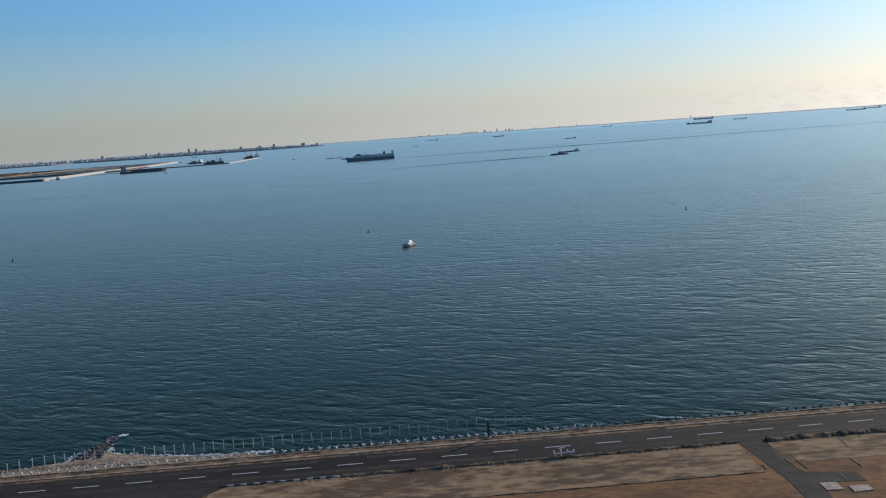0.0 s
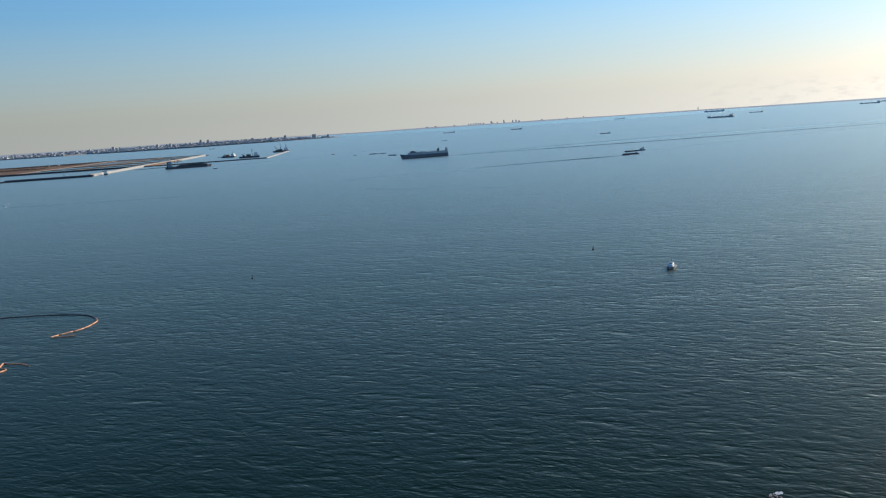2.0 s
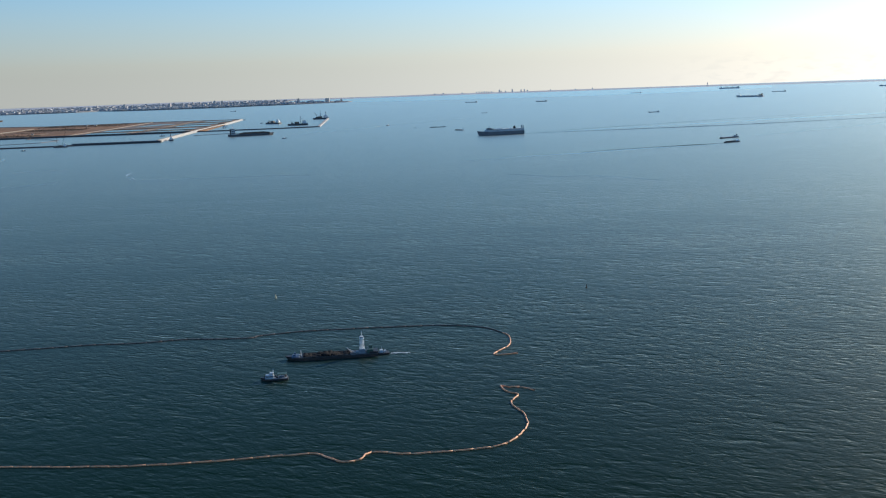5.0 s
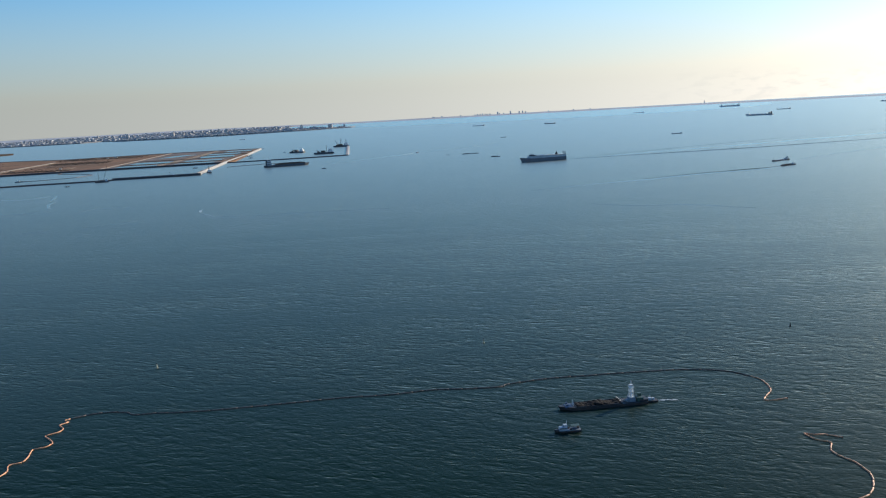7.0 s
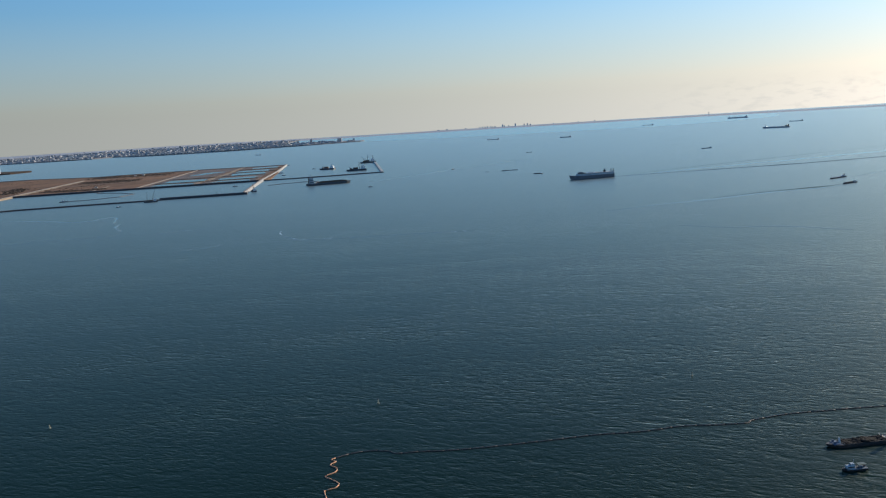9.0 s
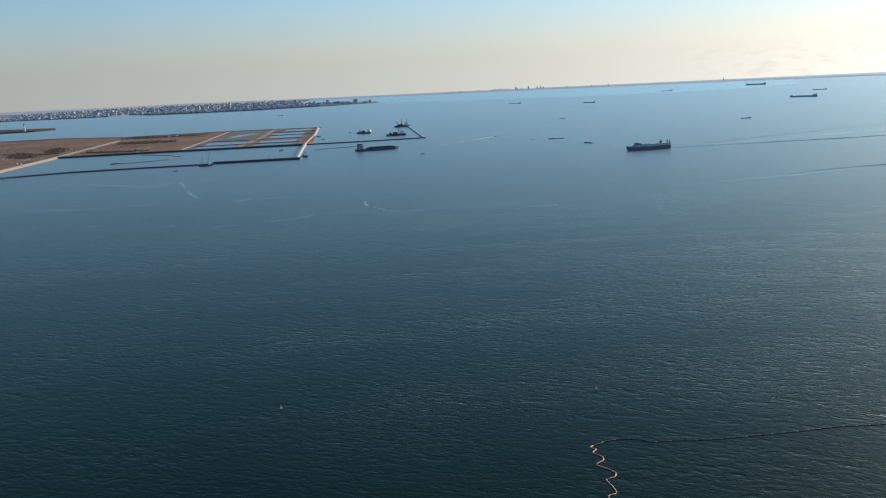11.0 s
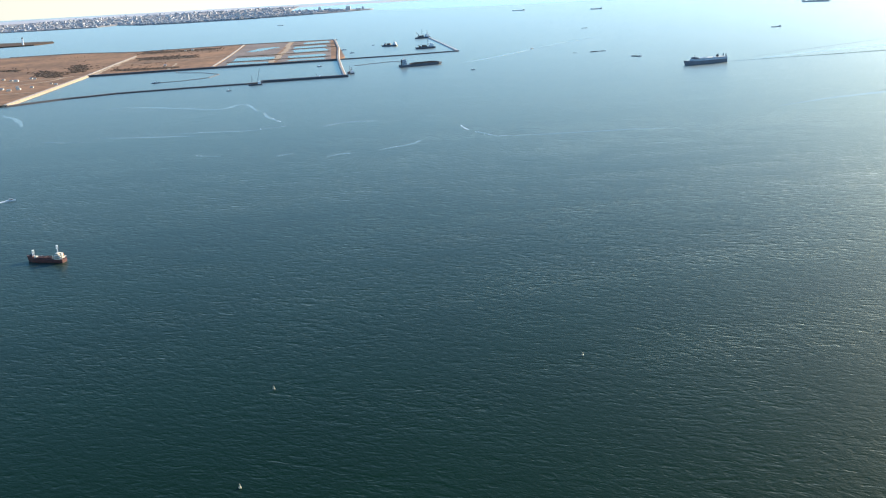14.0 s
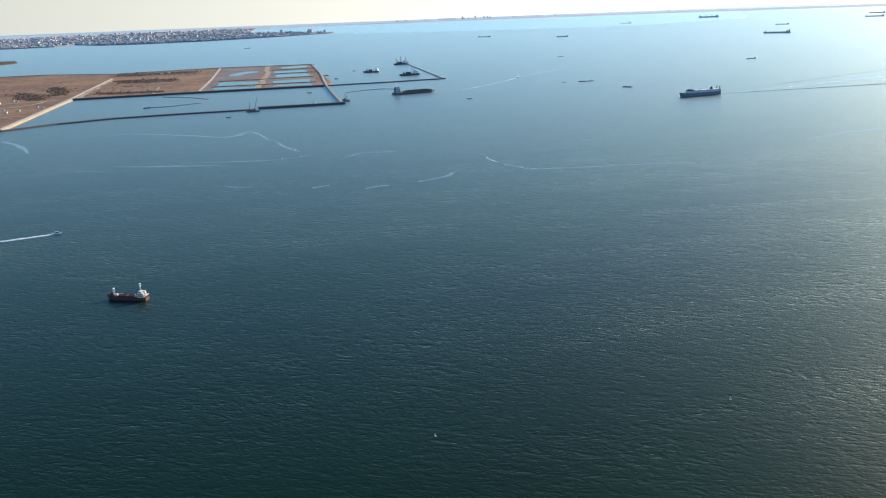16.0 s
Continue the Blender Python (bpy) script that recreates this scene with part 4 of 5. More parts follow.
# the long dark pusher barge off the breakwater
x, y, length, turn = heading((-276.3, 949), (-316, 935))
pb = thing("pusher_barge", "long dark hopper barge with tall stern deckhouse", "barge", x, y, -0.9, turn)
part("hull", Geo().hull(length, 8.0, 3.0, 0.10, 0.1, stern=0.95), SLATE_HULL, pb)
part("coaming", Geo().box((length * 0.10, 0, 3.0), (length * 0.70, 6.0, 0.9), taper=0.97), DECK, pb)
part("cargo", Geo().box((length * 0.10, 0, 3.9), (length * 0.66, 5.2, 0.6), taper=0.7), CARGO, pb)
top = superstructure(pb, -length * 0.40, 3.0, 6.0, 4.6, 3, PALE_GREY, 1.8)
part("funnel", Geo().box((-length * 0.45, 0, 3.0), (1.4, 1.8, 5.2), taper=0.8), DARK_STEEL, pb)
part("mast", Geo().rod((-length * 0.40, 0, top), (-length * 0.40, 0, top + 3.2), 0.2, 0.1), STEEL, pb)


def crane_barge(bow, stern, label, booms, hull_mat=SLATE_HULL):
    """A working barge with a house, legs and lattice booms."""
    x, y, length, turn = heading(bow, stern)
    c = thing("crane_barge", label, "barge", x, y, 0, turn, "dredging barges")
    part("hull", Geo().hull(length, length * 0.3, length * 0.09, 0.08, 0.0, stern=1.0), hull_mat, c)
    part("deckhouse", Geo().box((-length * 0.33, 0, length * 0.09), (length * 0.2, length * 0.2, length * 0.11)).box((-length * 0.33, 0, length * 0.2), (length * 0.12, length * 0.14, length * 0.06)), WHITE, c)
    part("machinery", Geo().box((length * 0.05, 0, length * 0.09), (length * 0.22, length * 0.18, length * 0.09)).box((length * 0.3, 0.02 * length, length * 0.09), (length * 0.1, length * 0.1, length * 0.06)), DECK, c)
    for at, reach, h in booms:
        boom = Geo()
        a, b = Vector((length * at, 0, length * 0.1)), Vector((length * (at + reach), 0, length * h))
        for dy in (-0.02, 0.02):
            boom.rod(a + Vector((0, dy * length, 0)), b, length * 0.010, length * 0.006, 5)
        for k in range(1, 6):
            p = a.lerp(b, k / 6)
            q = 0.02 * length * (1 - k / 6)
            boom.rod(p + Vector((0, -q, 0)), p + Vector((0, q, 0)), length * 0.005, None, 4)
        part("boom", boom, DARK_STEEL, c)
        part("stay", Geo().rod((length * (at - 0.12), 0, length * 0.2), b, length * 0.003, None, 4), DARK_STEEL, c)
    return c


crane_barge((-337.5, 1272), (-317.5, 1266), "dark dredger with low cranes at anchor", ((0.1, 0.25, 0.22), (-0.3, 0.03, 0.32)))
crane_barge((-295, 1183), (-272, 1189), "dark crane barge with a lattice mast", ((-0.15, 0.02, 0.45), (0.2, 0.2, 0.2)))
crane_barge((-291, 1400), (-271, 1412), "dark dredger with several tall masts", ((-0.35, 0.0, 0.5), (0.0, 0.02, 0.55), (0.2, 0.22, 0.42)))
crane_barge((-447.5, 838), (-437, 842), "crane barge with a raised boom beside the breakwater", ((-0.1, -0.35, 1.25), (0.25, 0.0, 0.8)))
crane_barge((-364, 905), (-360, 893), "dark piling barge moored at the jetty", ((0.1, 0.1, 0.6), (-0.2, -0.1, 0.5)))
crane_barge((-395, 876), (-388, 877), "small crane barge moored on the breakwater's inner side", ((0.0, 0.2, 0.6),))


def workboat(x, y, length, turn, label, hull_mat=SLATE_HULL, house=WHITE):
    w = thing("workboat", label, "boat", x, y, 0, turn, "small craft")
    part("hull", Geo().hull(length, length * 0.3, length * 0.11, 0.35, 0.5), hull_mat, w)
    part("wheelhouse", Geo().box((-length * 0.05, 0, length * 0.11), (length * 0.28, length * 0.2, length * 0.14), taper=0.88), house, w)
    part("mast", Geo().rod((-length * 0.1, 0, length * 0.25), (-length * 0.1, 0, length * 0.45), length * 0.012), STEEL, w)
    return w


for x, y, s, turn in ((-399, 1002, 5, 20), (-386, 1245, 6, 10), (-373, 1180, 5, 5), (-459, 802, 4, 8), (-547, 918, 7, 15), (-251, 863, 4, 0), (-168, 1076, 5, 55), (-350, 1310, 4, 10), (-412, 1500, 6, 0)):
    workboat(x, y, s, turn, "small dark workboat with pale wheelhouse")
solid("pipeline", Geo().sweep([(-547, 920), (-525, 925), (-502, 945), (-498, 980), (-520, 1010), (-552, 1030), (-556, 1052)], [(-0.5, -0.3), (0.5, -0.3), (0.4, 0.4), (-0.4, 0.4)]), FLOAT_GREY,
             "dark floating discharge pipe curving across the lagoon", "floating pipe")
solid("pipeline", Geo().sweep([(-362, 985), (-345, 1000), (-325, 1010), (-312, 1000), (-312, 945)], [(-0.5, -0.3), (0.5, -0.3), (0.4, 0.4), (-0.4, 0.4)]), FLOAT_GREY,
              "thin floating pipe leading to the hopper barge", "floating pipe")

# ---------------------------------------------------------------- hopper barge, workboat and floating boom
x, y, L, turn = heading((-140.6, 142.3), (-124.2, 144.0))
hb = thing("hopper_barge", "dark hopper barge heaped with soil, white tower aft", "barge", x, y, -0.28, turn)
part("hull", Geo().hull(L, 3.3, 0.75, 0.16, 0.25, stern=0.9), BLACK_HULL, hb)
part("bow_deck", Geo().box((L * 0.43, 0, 0.78), (1.5, 2.2, 0.16), taper=0.85).box((L * 0.445, 0.4, 0.94), (0.5, 0.35, 0.3)).box((L * 0.44, -0.6, 0.94), (0.35, 0.3, 0.35)), BLUE, hb, "faded blue forecastle with winches")
for s in (-1, 1):
    part("coaming", Geo().box((L * 0.08, 1.42 * s, 0.75), (L * 0.54, 0.10, 0.16)), DARK_STEEL, hb)
for e in (-0.19, 0.35):
    part("bulkhead", Geo().box((L * e, 0, 0.75), (0.12, 2.9, 0.2)), DARK_STEEL, hb)
heap, hr = Geo(), random.Random(3)
for _ in range(300):
    u = hr.uniform(-0.175, 0.33)
    heap.lump((L * u, hr.uniform(-1.15, 1.15), 0.82 + 0.16 * math.sin(u * 19)), hr.uniform(0.30, 0.60), 0.45, hr)
part("cargo", heap, CARGO, hb, "dark wet dredged soil in the hold", True)
part("plate", Geo().box((L * 0.37, -0.2, 0.8), (0.08, 0.9, 0.9), taper=0.5), WHITE, hb, "white triangular gusset plate")
for k in range(3):
    part("brace", Geo().rod((L * (-0.205 - 0.03 * k), -1.1 + k, 0.8), (L * (-0.15 - 0.03 * k), -0.8 + k, 1.55), 0.05).rod((L * (-0.205 - 0.03 * k), -0.3 + k * 0.5, 0.8), (L * (-0.15 - 0.03 * k), -0.8 + k, 1.55), 0.05), STEEL, hb)
TOWER = -L * 0.325
tower = part("tower", Geo().box((TOWER, 0, 1.45), (0.34, 0.40, 1.9))
             .box((TOWER, 0, 3.3), (0.62, 0.75, 0.42), taper=0.92), WHITE, hb, "white wheelhouse raised on an open frame")
part("tower_base", Geo().box((TOWER, 0, 0.75), (1.2, 1.8, 0.62), taper=0.94).box((TOWER + 0.9, 0.3, 0.75), (0.6, 0.9, 0.35)), GREY_HULL, hb, "grey machinery house under the tower")
frame_legs = Geo()
for sx in (-1, 1):
    for sy in (-1, 1):
        frame_legs.rod((TOWER + 0.38 * sx, 0.42 * sy, 1.4), (TOWER + 0.25 * sx, 0.30 * sy, 3.3), 0.055, None, 5)
    for z, w in ((1.45, 0.38), (2.05, 0.33), (2.65, 0.29)):
        frame_legs.rod((TOWER + sx * w, -w * 1.1, z), (TOWER + sx * (w - 0.1), w, z + 0.6), 0.03, None, 4).rod((TOWER - w, sx * w * 1.1, z), (TOWER + w - 0.1, sx * w, z + 0.6), 0.03, None, 4)
part("tower_frame", frame_legs, WHITE, tower, "white braced tower legs")
for z, w in ((1.45, 1.0), (2.48, 0.8), (3.28, 0.8)):
    part("platform", Geo().box((TOWER, 0, z), (w, w * 1.15, 0.05)), WHITE, tower)
    rail = Geo()
    for sx in (-1, 1):
        for sy in (-1, 1):
            rail.rod((TOWER + sx * w / 2, sy * w * 0.57, z), (TOWER + sx * w / 2, sy * w * 0.57, z + 0.28), 0.02, None, 4)
        rail.rod((TOWER + sx * w / 2, -w * 0.57, z + 0.28), (TOWER + sx * w / 2, w * 0.57, z + 0.28), 0.018, None, 4)
        rail.rod((TOWER - w / 2, sx * w * 0.57, z + 0.28), (TOWER + w / 2, sx * w * 0.57, z + 0.28), 0.018, None, 4)
    part("railing", rail, WHITE, tower)
part("window_band", Geo().box((TOWER, 0, 3.5), (0.635, 0.6, 0.15)).box((TOWER, 0, 3.5), (0.48, 0.765, 0.15)), GLASS, tower)
part("mast", Geo().rod((TOWER, 0, 3.7), (TOWER, 0, 4.6), 0.05, 0.03).rod((TOWER, -0.3, 4.2), (TOWER, 0.3, 4.2), 0.025), WHITE, hb)
part("winch_house", Geo().box((-L * 0.415, 0.1, 0.75), (1.2, 1.9, 0.7)).box((-L * 0.425, -0.3, 1.45), (0.6, 0.7, 0.5)), GREEN, hb, "green winch house")
for k in range(4):
    part("vent_pipe", Geo().rod((-L * 0.385, -0.8 + 0.5 * k, 0.75), (-L * 0.385, -0.8 + 0.5 * k, 1.55), 0.06), GREY_HULL, hb)
part("stern_block", Geo().box((-L * 0.455, 0, 0.70), (1.6, 2.4, 0.4)), DARK_STEEL, hb)
tugx = -L * 0.555
ph = part("pusher_hull", Geo().hull(2.6, 1.7, 0.55, 0.3, 0.3), BLACK_HULL, hb, "small tug lashed to the stern")
ph.matrix_basis = pose(tugx, 0, 0)
part("pusher_house", Geo().box((tugx + 0.2, 0, 0.55), (0.7, 0.8, 0.45), taper=0.85).box((tugx - 0.5, 0, 0.55), (0.4, 0.6, 0.35)).rod((tugx + 0.1, 0, 1.0), (tugx + 0.1, 0, 1.5), 0.04), PALE_GREY, hb)
for k in range(5):
    part("fender", Geo().rod((L * (-0.3 + 0.15 * k), -1.67, 0.25), (L * (-0.3 + 0.15 * k), -1.67, 0.6), 0.13, None, 8), BLACK, hb)
hb.matrix_basis = pose(-132.95, 143.05, -0.25, 0, 0, turn) @ Matrix.Diagonal((0.835, 0.88, 0.88, 1))
foam("wake_foam", [(-124.0, 143.9), (-122.6, 144.0), (-121.2, 143.7)], 0.14, 34, 0.10, "white wash behind the barge's tug")

wb = thing("workboat", "dark workboat with white cabin and canopied afterdeck", "boat", -140.4, 131.9, -0.1, 184, "small craft")
part("hull", Geo().hull(3.8, 1.2, 0.42, 0.3, 0.3), BLACK_HULL, wb)
part("rubbing_strake", Geo().box((-0.2, 0, 0.36), (3.2, 1.30, 0.07)), GREY_HULL, wb)
cab = part("cabin", Geo().box((0.75, 0, 0.42), (1.2, 0.9, 0.45), taper=0.92).box((0.45, 0, 0.87), (0.6, 0.75, 0.32), taper=0.88), PALE_GREY, wb)
part("window_band", Geo().box((0.45, 0, 0.98), (0.62, 0.6, 0.12)).box((0.75, 0, 0.62), (1.0, 0.92, 0.13)), GLASS, cab)
part("canopy", Geo().box((-1.05, 0, 0.95), (1.3, 1.0, 0.06)), GREEN, wb, "dark green canopy")
for sx in (-1.62, -0.5):
    for sy in (-0.45, 0.45):
        part("canopy_post", Geo().rod((sx, sy, 0.42), (sx, sy, 0.95), 0.025, None, 5), STEEL, wb)
part("mast", Geo().rod((0.2, 0, 1.19), (0.2, 0, 1.75), 0.03, 0.02), WHITE, wb)
for k in range(6):
    part("tyre_fender", Geo().rod((-1.5 + 0.55 * k, -0.63, 0.24), (-1.5 + 0.55 * k, -0.70, 0.24), 0.13, None, 8), BLACK, wb)
deck_rail = Geo()
for sy in (-0.52, 0.52):
    for k in range(7):
        deck_rail.rod((-1.6 + 0.5 * k, sy, 0.40), (-1.6 + 0.5 * k, sy, 0.68), 0.016, None, 4)
    deck_rail.rod((-1.6, sy, 0.68), (1.4, sy, 0.68), 0.016, None, 4)
part("deck_rail", deck_rail, STEEL, wb)
part("deck_gear", Geo().box((-0.35, 0.25, 0.42), (0.3, 0.3, 0.22)).box((-1.55, -0.2, 0.42), (0.25, 0.4, 0.3)).rod((-0.2, -0.3, 0.5), (0.1, -0.3, 0.5), 0.14, None, 8).rod((1.5, 0, 0.4), (1.5, 0, 0.75), 0.05), DECK, wb)
part("engine_box", Geo().box((-1.0, 0, 0.42), (0.7, 0.5, 0.25), taper=0.9), BLUE, wb)


def floating_boom(knots, label, seed, faces_sun):
    """A string of float sections joined by short couplings; those turned from the sun get the shaded colour."""
    pts = chain(knots, 0.55, 0.02, seed)
    owner = thing("floating_boom", label, "boom", pts[0].x, pts[0].y)
    base, i, k = pts[0].copy(), 0, 0
    while i < len(pts) - 1:
        piece = [p - base for p in pts[i:i + 5]]
        if len(piece) > 1:
            sec = Geo().sweep([tuple(p) for p in piece], [(0.105 * math.cos(a), 0.05 + 0.105 * math.sin(a)) for a in [6.28319 * q / 8 for q in range(8)]])
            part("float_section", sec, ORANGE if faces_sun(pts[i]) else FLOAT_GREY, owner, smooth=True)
            if k % 4 == 0:
                part("coupling", Geo().rod(piece[0] + Vector((0, 0, -0.1)), piece[0] + Vector((0, 0, 0.20)), 0.10, 0.07, 6), FLOAT_GREY, owner)
        i, k = i + 4, k + 1
    return owner


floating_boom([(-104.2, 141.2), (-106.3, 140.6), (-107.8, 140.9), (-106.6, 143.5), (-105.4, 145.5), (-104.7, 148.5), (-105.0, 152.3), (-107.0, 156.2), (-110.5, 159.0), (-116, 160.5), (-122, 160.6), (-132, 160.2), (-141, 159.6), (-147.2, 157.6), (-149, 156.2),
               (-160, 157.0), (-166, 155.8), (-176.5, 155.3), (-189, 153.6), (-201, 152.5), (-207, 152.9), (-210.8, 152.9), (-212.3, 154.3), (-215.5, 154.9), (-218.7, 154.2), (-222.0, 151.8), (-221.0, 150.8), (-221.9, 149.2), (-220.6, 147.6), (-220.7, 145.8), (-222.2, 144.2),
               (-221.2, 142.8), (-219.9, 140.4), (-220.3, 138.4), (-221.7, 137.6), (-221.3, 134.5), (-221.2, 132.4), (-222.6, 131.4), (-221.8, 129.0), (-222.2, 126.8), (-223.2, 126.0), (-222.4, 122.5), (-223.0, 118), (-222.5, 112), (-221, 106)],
              "long floating silt boom of orange floats, coloured darker away from the sun", 5, lambda p: p.y < 152.5 and (p.x > -108.5 or p.x < -218))
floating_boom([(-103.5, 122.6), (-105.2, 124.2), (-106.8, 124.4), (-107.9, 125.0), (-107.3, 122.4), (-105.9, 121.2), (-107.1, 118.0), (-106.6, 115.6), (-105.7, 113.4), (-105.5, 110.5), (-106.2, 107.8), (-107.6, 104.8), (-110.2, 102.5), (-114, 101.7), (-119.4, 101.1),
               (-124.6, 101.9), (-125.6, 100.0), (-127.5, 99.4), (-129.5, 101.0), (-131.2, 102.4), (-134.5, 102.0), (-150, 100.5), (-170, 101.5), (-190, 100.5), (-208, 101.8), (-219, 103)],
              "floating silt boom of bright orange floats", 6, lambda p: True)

# ---------------------------------------------------------------- buoys, ships and boats by themselves
def buoy(x, y, label, mat, s=1.0):
    b = thing("marker_buoy", label, "buoy", x, y, 0, 0, "marker buoys")
    part("float", Geo().rod((0, 0, -0.3 * s), (0, 0, 0.32 * s), 0.42 * s, 0.40 * s, 10), mat, b)
    part("tower", Geo().rod((0, 0, 0.32 * s), (0, 0, 1.25 * s), 0.22 * s, 0.10 * s, 6), mat, b)
    part("topmark", Geo().rod((-0.14 * s, 0, 1.3 * s), (0.14 * s, 0, 1.55 * s), 0.04 * s).rod((0.14 * s, 0, 1.3 * s), (-0.14 * s, 0, 1.55 * s), 0.04 * s), DARK_STEEL, b)
    return b


for x, y, m in ((-346.2, 174.7, 1), (-347.0, 134.8, 1), (-281.2, 181.3, 1), (-215.2, 183.4, 1), (-149.4, 188.0, 1), (-86.2, 187.3, 0), (-16.7, 196.0, 0), (49.0, 198.0, 0), (104, 205, 0)):
    buoy(x, y, "pale faded marker buoy with a topmark" if m else "dark marker buoy with a topmark", BUOY_YELLOW if m else BLACK_HULL, 0.62 if m else 0.5)

mb = thing("motor_yacht", "small dark-hulled motor boat with white cabin", "boat", -7.4, 166.7, 0, 245, "small craft")
part("hull", Geo().hull(3.9, 1.35, 0.42, 0.4, 0.4), SLATE_HULL, mb)
part("gunwale", Geo().hull(3.96, 1.42, 0.50, 0.4, 0.4, draft=-0.75), GREY_HULL, mb)
part("boot_stripe", Geo().hull(3.93, 1.37, 0.10, 0.4, 0.0, draft=0.8), BLACK_HULL, mb)
cb = part("cabin", Geo().box((-0.1, 0, 0.50), (1.8, 0.9, 0.34), taper=0.85).box((-0.3, 0, 0.84), (0.8, 0.7, 0.24), taper=0.85), WHITE, mb)
part("window_band", Geo().box((-0.3, 0, 0.90), (0.78, 0.55, 0.12)).box((-0.1, 0, 0.62), (1.55, 0.86, 0.15)), GLASS, cb)
part("mast", Geo().rod((-0.5, 0, 1.15), (-0.6, 0, 1.6), 0.03, 0.015), STEEL, mb)

x, y, L, turn = heading((-437.6, 290.4), (-425.2, 286.6))
rs = thing("coaster", "small oxide-red coaster with cream deckhouse at anchor", "ship", x, y, 0, turn, "ships in the bay")
part("hull", Geo().hull(L, 2.9, 1.15, 0.25, 0.75), RED_HULL, rs)
part("bulwark", Geo().box((L * 0.41, 0, 1.5), (1.8, 1.5, 0.5), taper=0.7), RED_HULL, rs)
part("hatch", Geo().box((0.02 * L, 0, 1.15), (L * 0.45, 1.9, 0.3), taper=0.95), RED_HULL, rs, "dark red hatch cover")
fm = part("foremast", Geo().rod((L * 0.36, -0.35, 1.5), (L * 0.36, -0.35, 3.7), 0.13).rod((L * 0.36, 0.35, 1.5), (L * 0.36, 0.35, 3.7), 0.13).rod((L * 0.36, -0.5, 3.55), (L * 0.36, 0.5, 3.6), 0.13), WHITE, rs, "white twin-post foremast")
part("derrick", Geo().rod((L * 0.34, 0, 1.7), (L * 0.10, 0, 2.0), 0.06), CREAM, rs)
part("winch", Geo().box((L * 0.29, 0, 1.35), (0.7, 1.0, 0.5), taper=0.8), CREAM, rs)
superstructure(rs, -L * 0.36, 1.15, 2.3, 2.2, 2, CREAM, 0.62)
for k, (dx, dy, h) in enumerate(((-0.22, 0.7, 1.0), (-0.24, -0.8, 0.8), (-0.47, 0.5, 1.2), (-0.46, -0.6, 0.9))):
    part("vent", Geo().rod((L * dx, dy, 1.15), (L * dx, dy, 1.15 + h), 0.13, 0.18, 7), CREAM, rs)
part("deck_pipes", Geo().rod((L * 0.24, 0.5, 1.6), (-L * 0.2, 0.5, 1.6), 0.08).rod((L * 0.24, -0.4, 1.6), (-L * 0.2, -0.4, 1.6), 0.08).rod((0, -1.1, 1.65), (0, 1.1, 1.65), 0.09), RED_HULL, rs)
part("wheelhouse", Geo().box((-L * 0.34, 0, 2.38), (1.0, 1.7, 0.62), taper=0.94), CREAM, rs)
part("window_band", Geo().box((-L * 0.34, 0, 2.62), (1.02, 1.4, 0.2)).box((-L * 0.34, 0, 2.62), (0.8, 1.69, 0.2)), GLASS, rs)
rail = Geo()
for sy in (-1, 1):
    for k in range(15):
        rail.rod((L * (-0.28 + 0.04 * k), 1.36 * sy, 1.1), (L * (-0.28 + 0.04 * k), 1.36 * sy, 1.55), 0.03, None, 4)
    rail.rod((-L * 0.28, 1.36 * sy, 1.55), (L * 0.28, 1.36 * sy, 1.55), 0.03, None, 4)
    rail.rod((-L * 0.48, 1.0 * sy, 1.85), (-L * 0.28, 1.3 * sy, 1.85), 0.04, None, 4)
part("deck_railing", rail, RED_HULL, rs)
part("windlass", Geo().rod((L * 0.43, -0.4, 2.1), (L * 0.43, 0.4, 2.1), 0.2, None, 8).box((L * 0.40, 0, 1.95), (0.35, 0.5, 0.4)), DARK_STEEL, rs)
part("boat_davit", Geo().rod((-L * 0.40, 1.0, 1.9), (-L * 0.40, 1.1, 2.9), 0.06).rod((-L * 0.40, 1.1, 2.9), (-L * 0.44, 1.4, 3.0), 0.05), CREAM, rs)
part("stern_platform", Geo().box((-L * 0.47, 0, 1.7), (0.9, 2.3, 0.12)).box((-L * 0.49, 0.7, 1.82), (0.35, 0.4, 0.4)), CREAM, rs)
part("mast", Geo().rod((-L * 0.34, 0, 3.0), (-L * 0.34, 0, 5.3), 0.14, 0.08).rod((-L * 0.34, -0.6, 4.5), (-L * 0.34, 0.6, 4.5), 0.07).box((-L * 0.34, 0, 5.1), (0.5, 0.6, 0.25)), WHITE, rs)
part("funnel", Geo().box((-L * 0.44, 0, 2.3), (0.6, 0.7, 0.8), taper=0.85), CREAM, rs)
part("lifeboat", Geo().rod((-L * 0.44, -0.9, 2.2), (-L * 0.36, -0.9, 2.2), 0.28, 0.22, 7), ORANGE, rs)


def speedboat(x, y, length, turn, label):
    s = thing("speedboat", label, "boat", x, y, 0, turn, "small craft")
    part("hull", Geo().hull(length, length * 0.3, length * 0.12, 0.5, 0.4), WHITE, s)
    c = part("cabin", Geo().box((0.02 * length, 0, length * 0.12), (length * 0.42, length * 0.2, length * 0.11), taper=0.8), GLASS, s, "dark glazed cabin")
    part("cabin_roof", Geo().box((0.0, 0, length * 0.23), (length * 0.36, length * 0.18, length * 0.02)), WHITE, c)
    return s


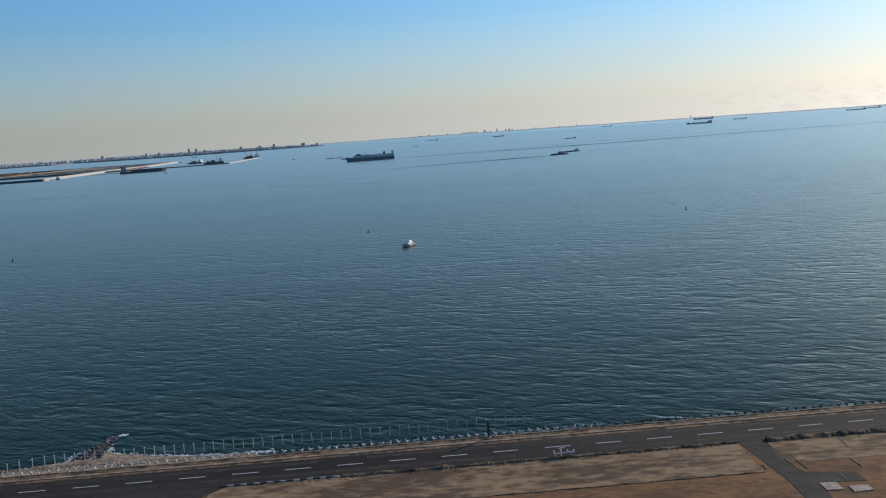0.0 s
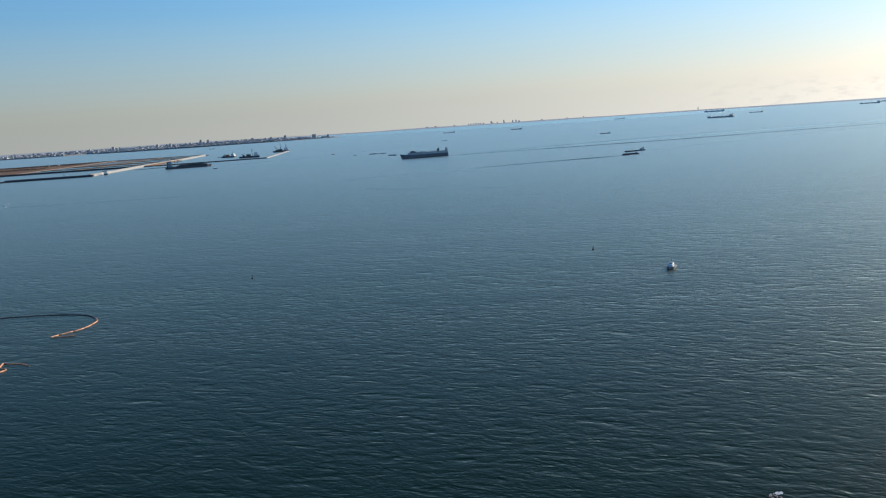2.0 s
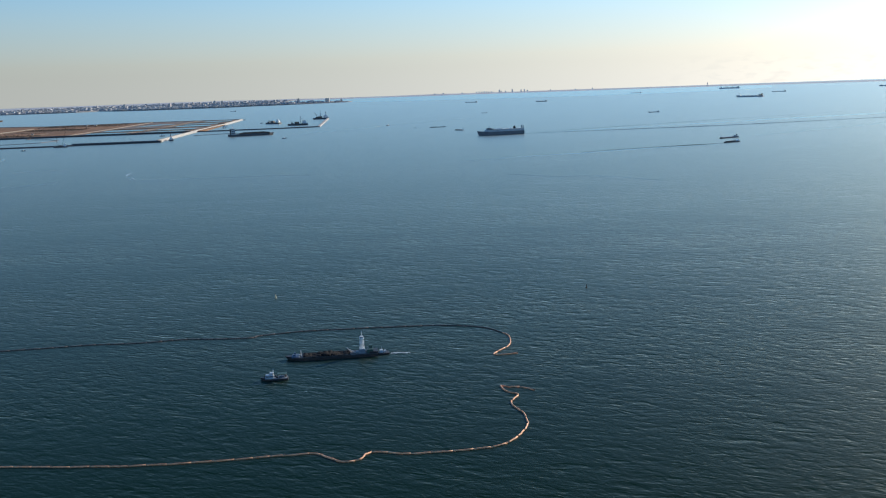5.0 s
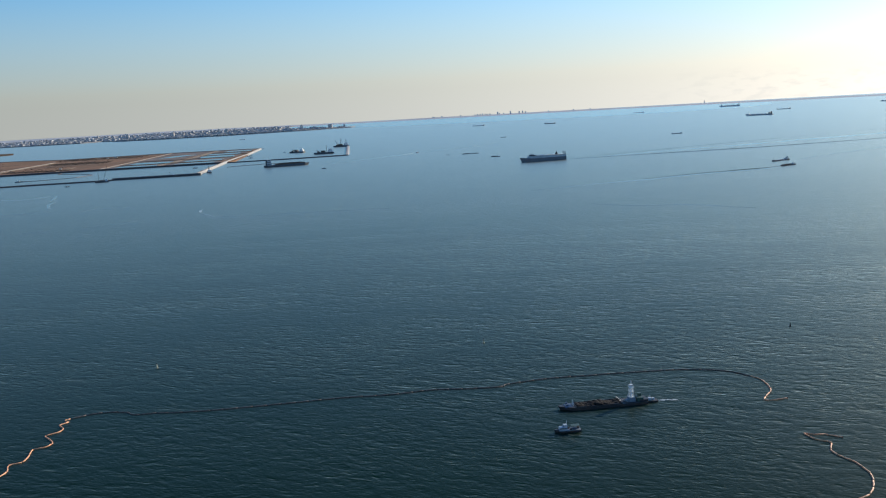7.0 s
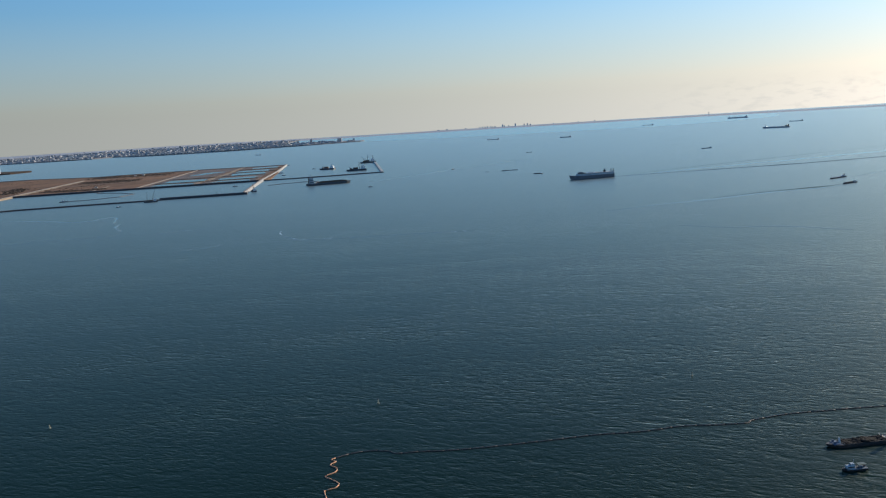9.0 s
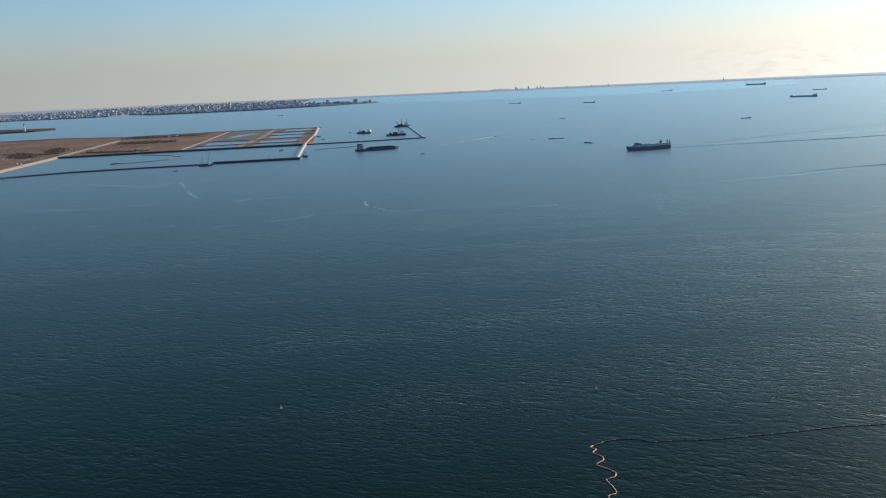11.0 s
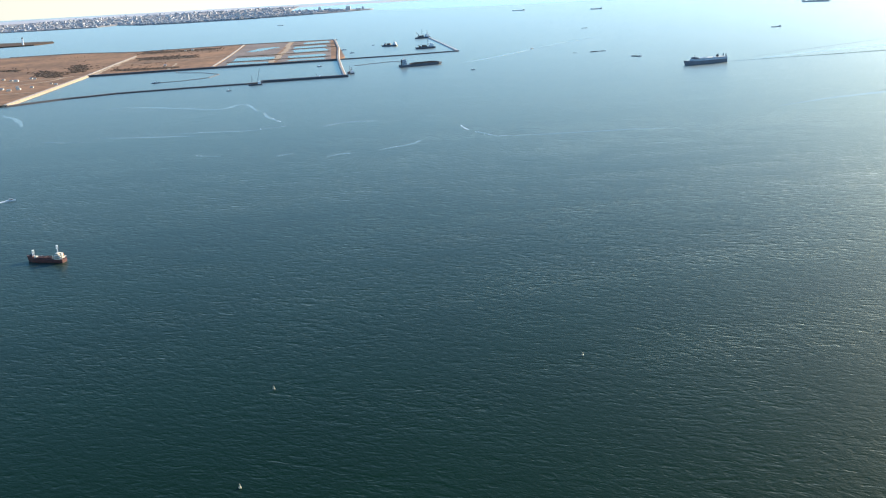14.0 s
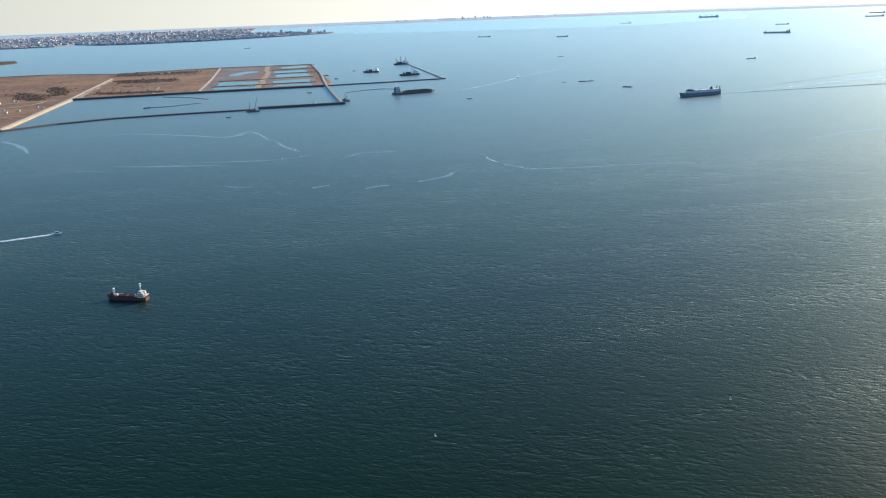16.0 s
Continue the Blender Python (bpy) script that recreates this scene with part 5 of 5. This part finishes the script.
speedboat(-481.6, 390.6, 3.8, 22, "white speedboat with dark cabin throwing a wake")
foam("wake_foam", [(-484, 389.7), (-492, 386.2), (-500, 382.9), (-512, 378), (-524, 373)], 0.35, 620, 0.55, "long white wake behind a speedboat")
speedboat(-398.6, 156.6, 2.2, 30, "small white speedboat throwing a wake")
foam("wake_foam", [(-398.2, 156.6), (-400.0, 155.7), (-403.5, 154.1), (-408.6, 151.6), (-415, 148.4)], 0.14, 330, 0.2, "broken white wake behind a small speedboat")
foam("wake_foam", [(-398.6, 157.2), (-401, 157.2), (-404.3, 156.3), (-409.7, 154.6), (-416, 152.5)], 0.13, 280, 0.17, "broken white wake behind a small speedboat")
foam("wake_foam", [(-284, 529), (-283, 518), (-281, 510)], 0.35, 26, 0.30, "short white curl of wash")
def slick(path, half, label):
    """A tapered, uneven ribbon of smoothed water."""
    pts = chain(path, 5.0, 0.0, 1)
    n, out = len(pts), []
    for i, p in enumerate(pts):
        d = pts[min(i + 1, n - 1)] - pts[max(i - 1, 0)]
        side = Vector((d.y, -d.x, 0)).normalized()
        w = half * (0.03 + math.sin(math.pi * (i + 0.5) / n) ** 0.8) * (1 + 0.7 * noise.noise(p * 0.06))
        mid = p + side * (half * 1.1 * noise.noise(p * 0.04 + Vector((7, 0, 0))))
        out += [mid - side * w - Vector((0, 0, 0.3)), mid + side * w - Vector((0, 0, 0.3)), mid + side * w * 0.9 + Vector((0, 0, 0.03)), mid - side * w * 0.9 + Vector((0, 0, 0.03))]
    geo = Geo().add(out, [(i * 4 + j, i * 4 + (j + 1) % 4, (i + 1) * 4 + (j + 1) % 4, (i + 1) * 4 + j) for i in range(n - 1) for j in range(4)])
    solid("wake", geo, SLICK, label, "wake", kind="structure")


def crest(path, half, height, label):
    """A low, long wave running out from a ship's side, dying away at its end."""
    pts, out = chain(path, 8.0, 0.0, 2), []
    for i, p in enumerate(pts):
        d = pts[min(i + 1, len(pts) - 1)] - pts[max(i - 1, 0)]
        side = Vector((d.y, -d.x, 0)).normalized()
        h = height * min(1, 0.3 + 3 * i / len(pts)) * (1 - 0.75 * i / len(pts)) * (1 + 0.4 * noise.noise(p * 0.05))
        out += [p - side * half - Vector((0, 0, 0.1)), p + Vector((0, 0, h)), p + side * half - Vector((0, 0, 0.1))]
    geo = Geo().add(out, [(i * 3 + j, i * 3 + (j + 1) % 3, (i + 1) * 3 + (j + 1) % 3, (i + 1) * 3 + j) for i in range(len(pts) - 1) for j in range(3)])
    solid("wake_crest", geo, SEA, label, "wake", kind="structure")


# the vehicle carrier's wake: two low crests with smoothed water between them
crest([(-42, 801.5), (-11, 806), (39, 810), (88, 815), (138, 822), (237, 849), (420, 905), (700, 990)], 2.4, 0.45, "dark low crest of the vehicle carrier's wake")
crest([(-30, 812), (-4, 836), (56, 874), (119, 912), (199, 960), (297, 1015), (460, 1100)], 2.4, 0.24, "dark low crest of the vehicle carrier's wake")
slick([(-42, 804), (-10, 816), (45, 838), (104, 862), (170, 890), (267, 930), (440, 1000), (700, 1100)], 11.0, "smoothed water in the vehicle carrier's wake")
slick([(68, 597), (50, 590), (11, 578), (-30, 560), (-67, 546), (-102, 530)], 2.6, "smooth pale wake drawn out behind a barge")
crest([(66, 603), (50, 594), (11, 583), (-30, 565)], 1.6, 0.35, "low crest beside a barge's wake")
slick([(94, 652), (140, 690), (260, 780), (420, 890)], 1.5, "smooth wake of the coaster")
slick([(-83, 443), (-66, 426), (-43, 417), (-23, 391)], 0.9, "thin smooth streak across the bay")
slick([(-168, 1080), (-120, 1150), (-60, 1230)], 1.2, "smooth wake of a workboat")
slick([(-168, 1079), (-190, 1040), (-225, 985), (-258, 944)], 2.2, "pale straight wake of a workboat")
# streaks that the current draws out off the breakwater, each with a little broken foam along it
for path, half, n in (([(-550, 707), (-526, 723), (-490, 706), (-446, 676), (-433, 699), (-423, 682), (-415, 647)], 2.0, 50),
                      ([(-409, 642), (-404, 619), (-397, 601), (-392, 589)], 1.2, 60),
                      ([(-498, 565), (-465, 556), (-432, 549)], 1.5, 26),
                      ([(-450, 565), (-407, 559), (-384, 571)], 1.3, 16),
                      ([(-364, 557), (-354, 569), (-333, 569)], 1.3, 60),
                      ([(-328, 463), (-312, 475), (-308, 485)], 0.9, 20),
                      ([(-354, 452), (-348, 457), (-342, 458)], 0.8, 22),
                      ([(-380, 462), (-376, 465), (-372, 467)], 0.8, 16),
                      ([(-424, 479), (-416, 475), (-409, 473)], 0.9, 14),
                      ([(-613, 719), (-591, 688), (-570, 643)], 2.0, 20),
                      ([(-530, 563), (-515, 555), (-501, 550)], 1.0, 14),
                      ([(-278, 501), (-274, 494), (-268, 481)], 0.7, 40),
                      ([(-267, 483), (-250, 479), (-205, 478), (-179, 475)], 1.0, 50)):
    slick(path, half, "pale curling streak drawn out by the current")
    foam("wake_foam", path, 0.5, n, 0.24, "thin broken foam along a current line")
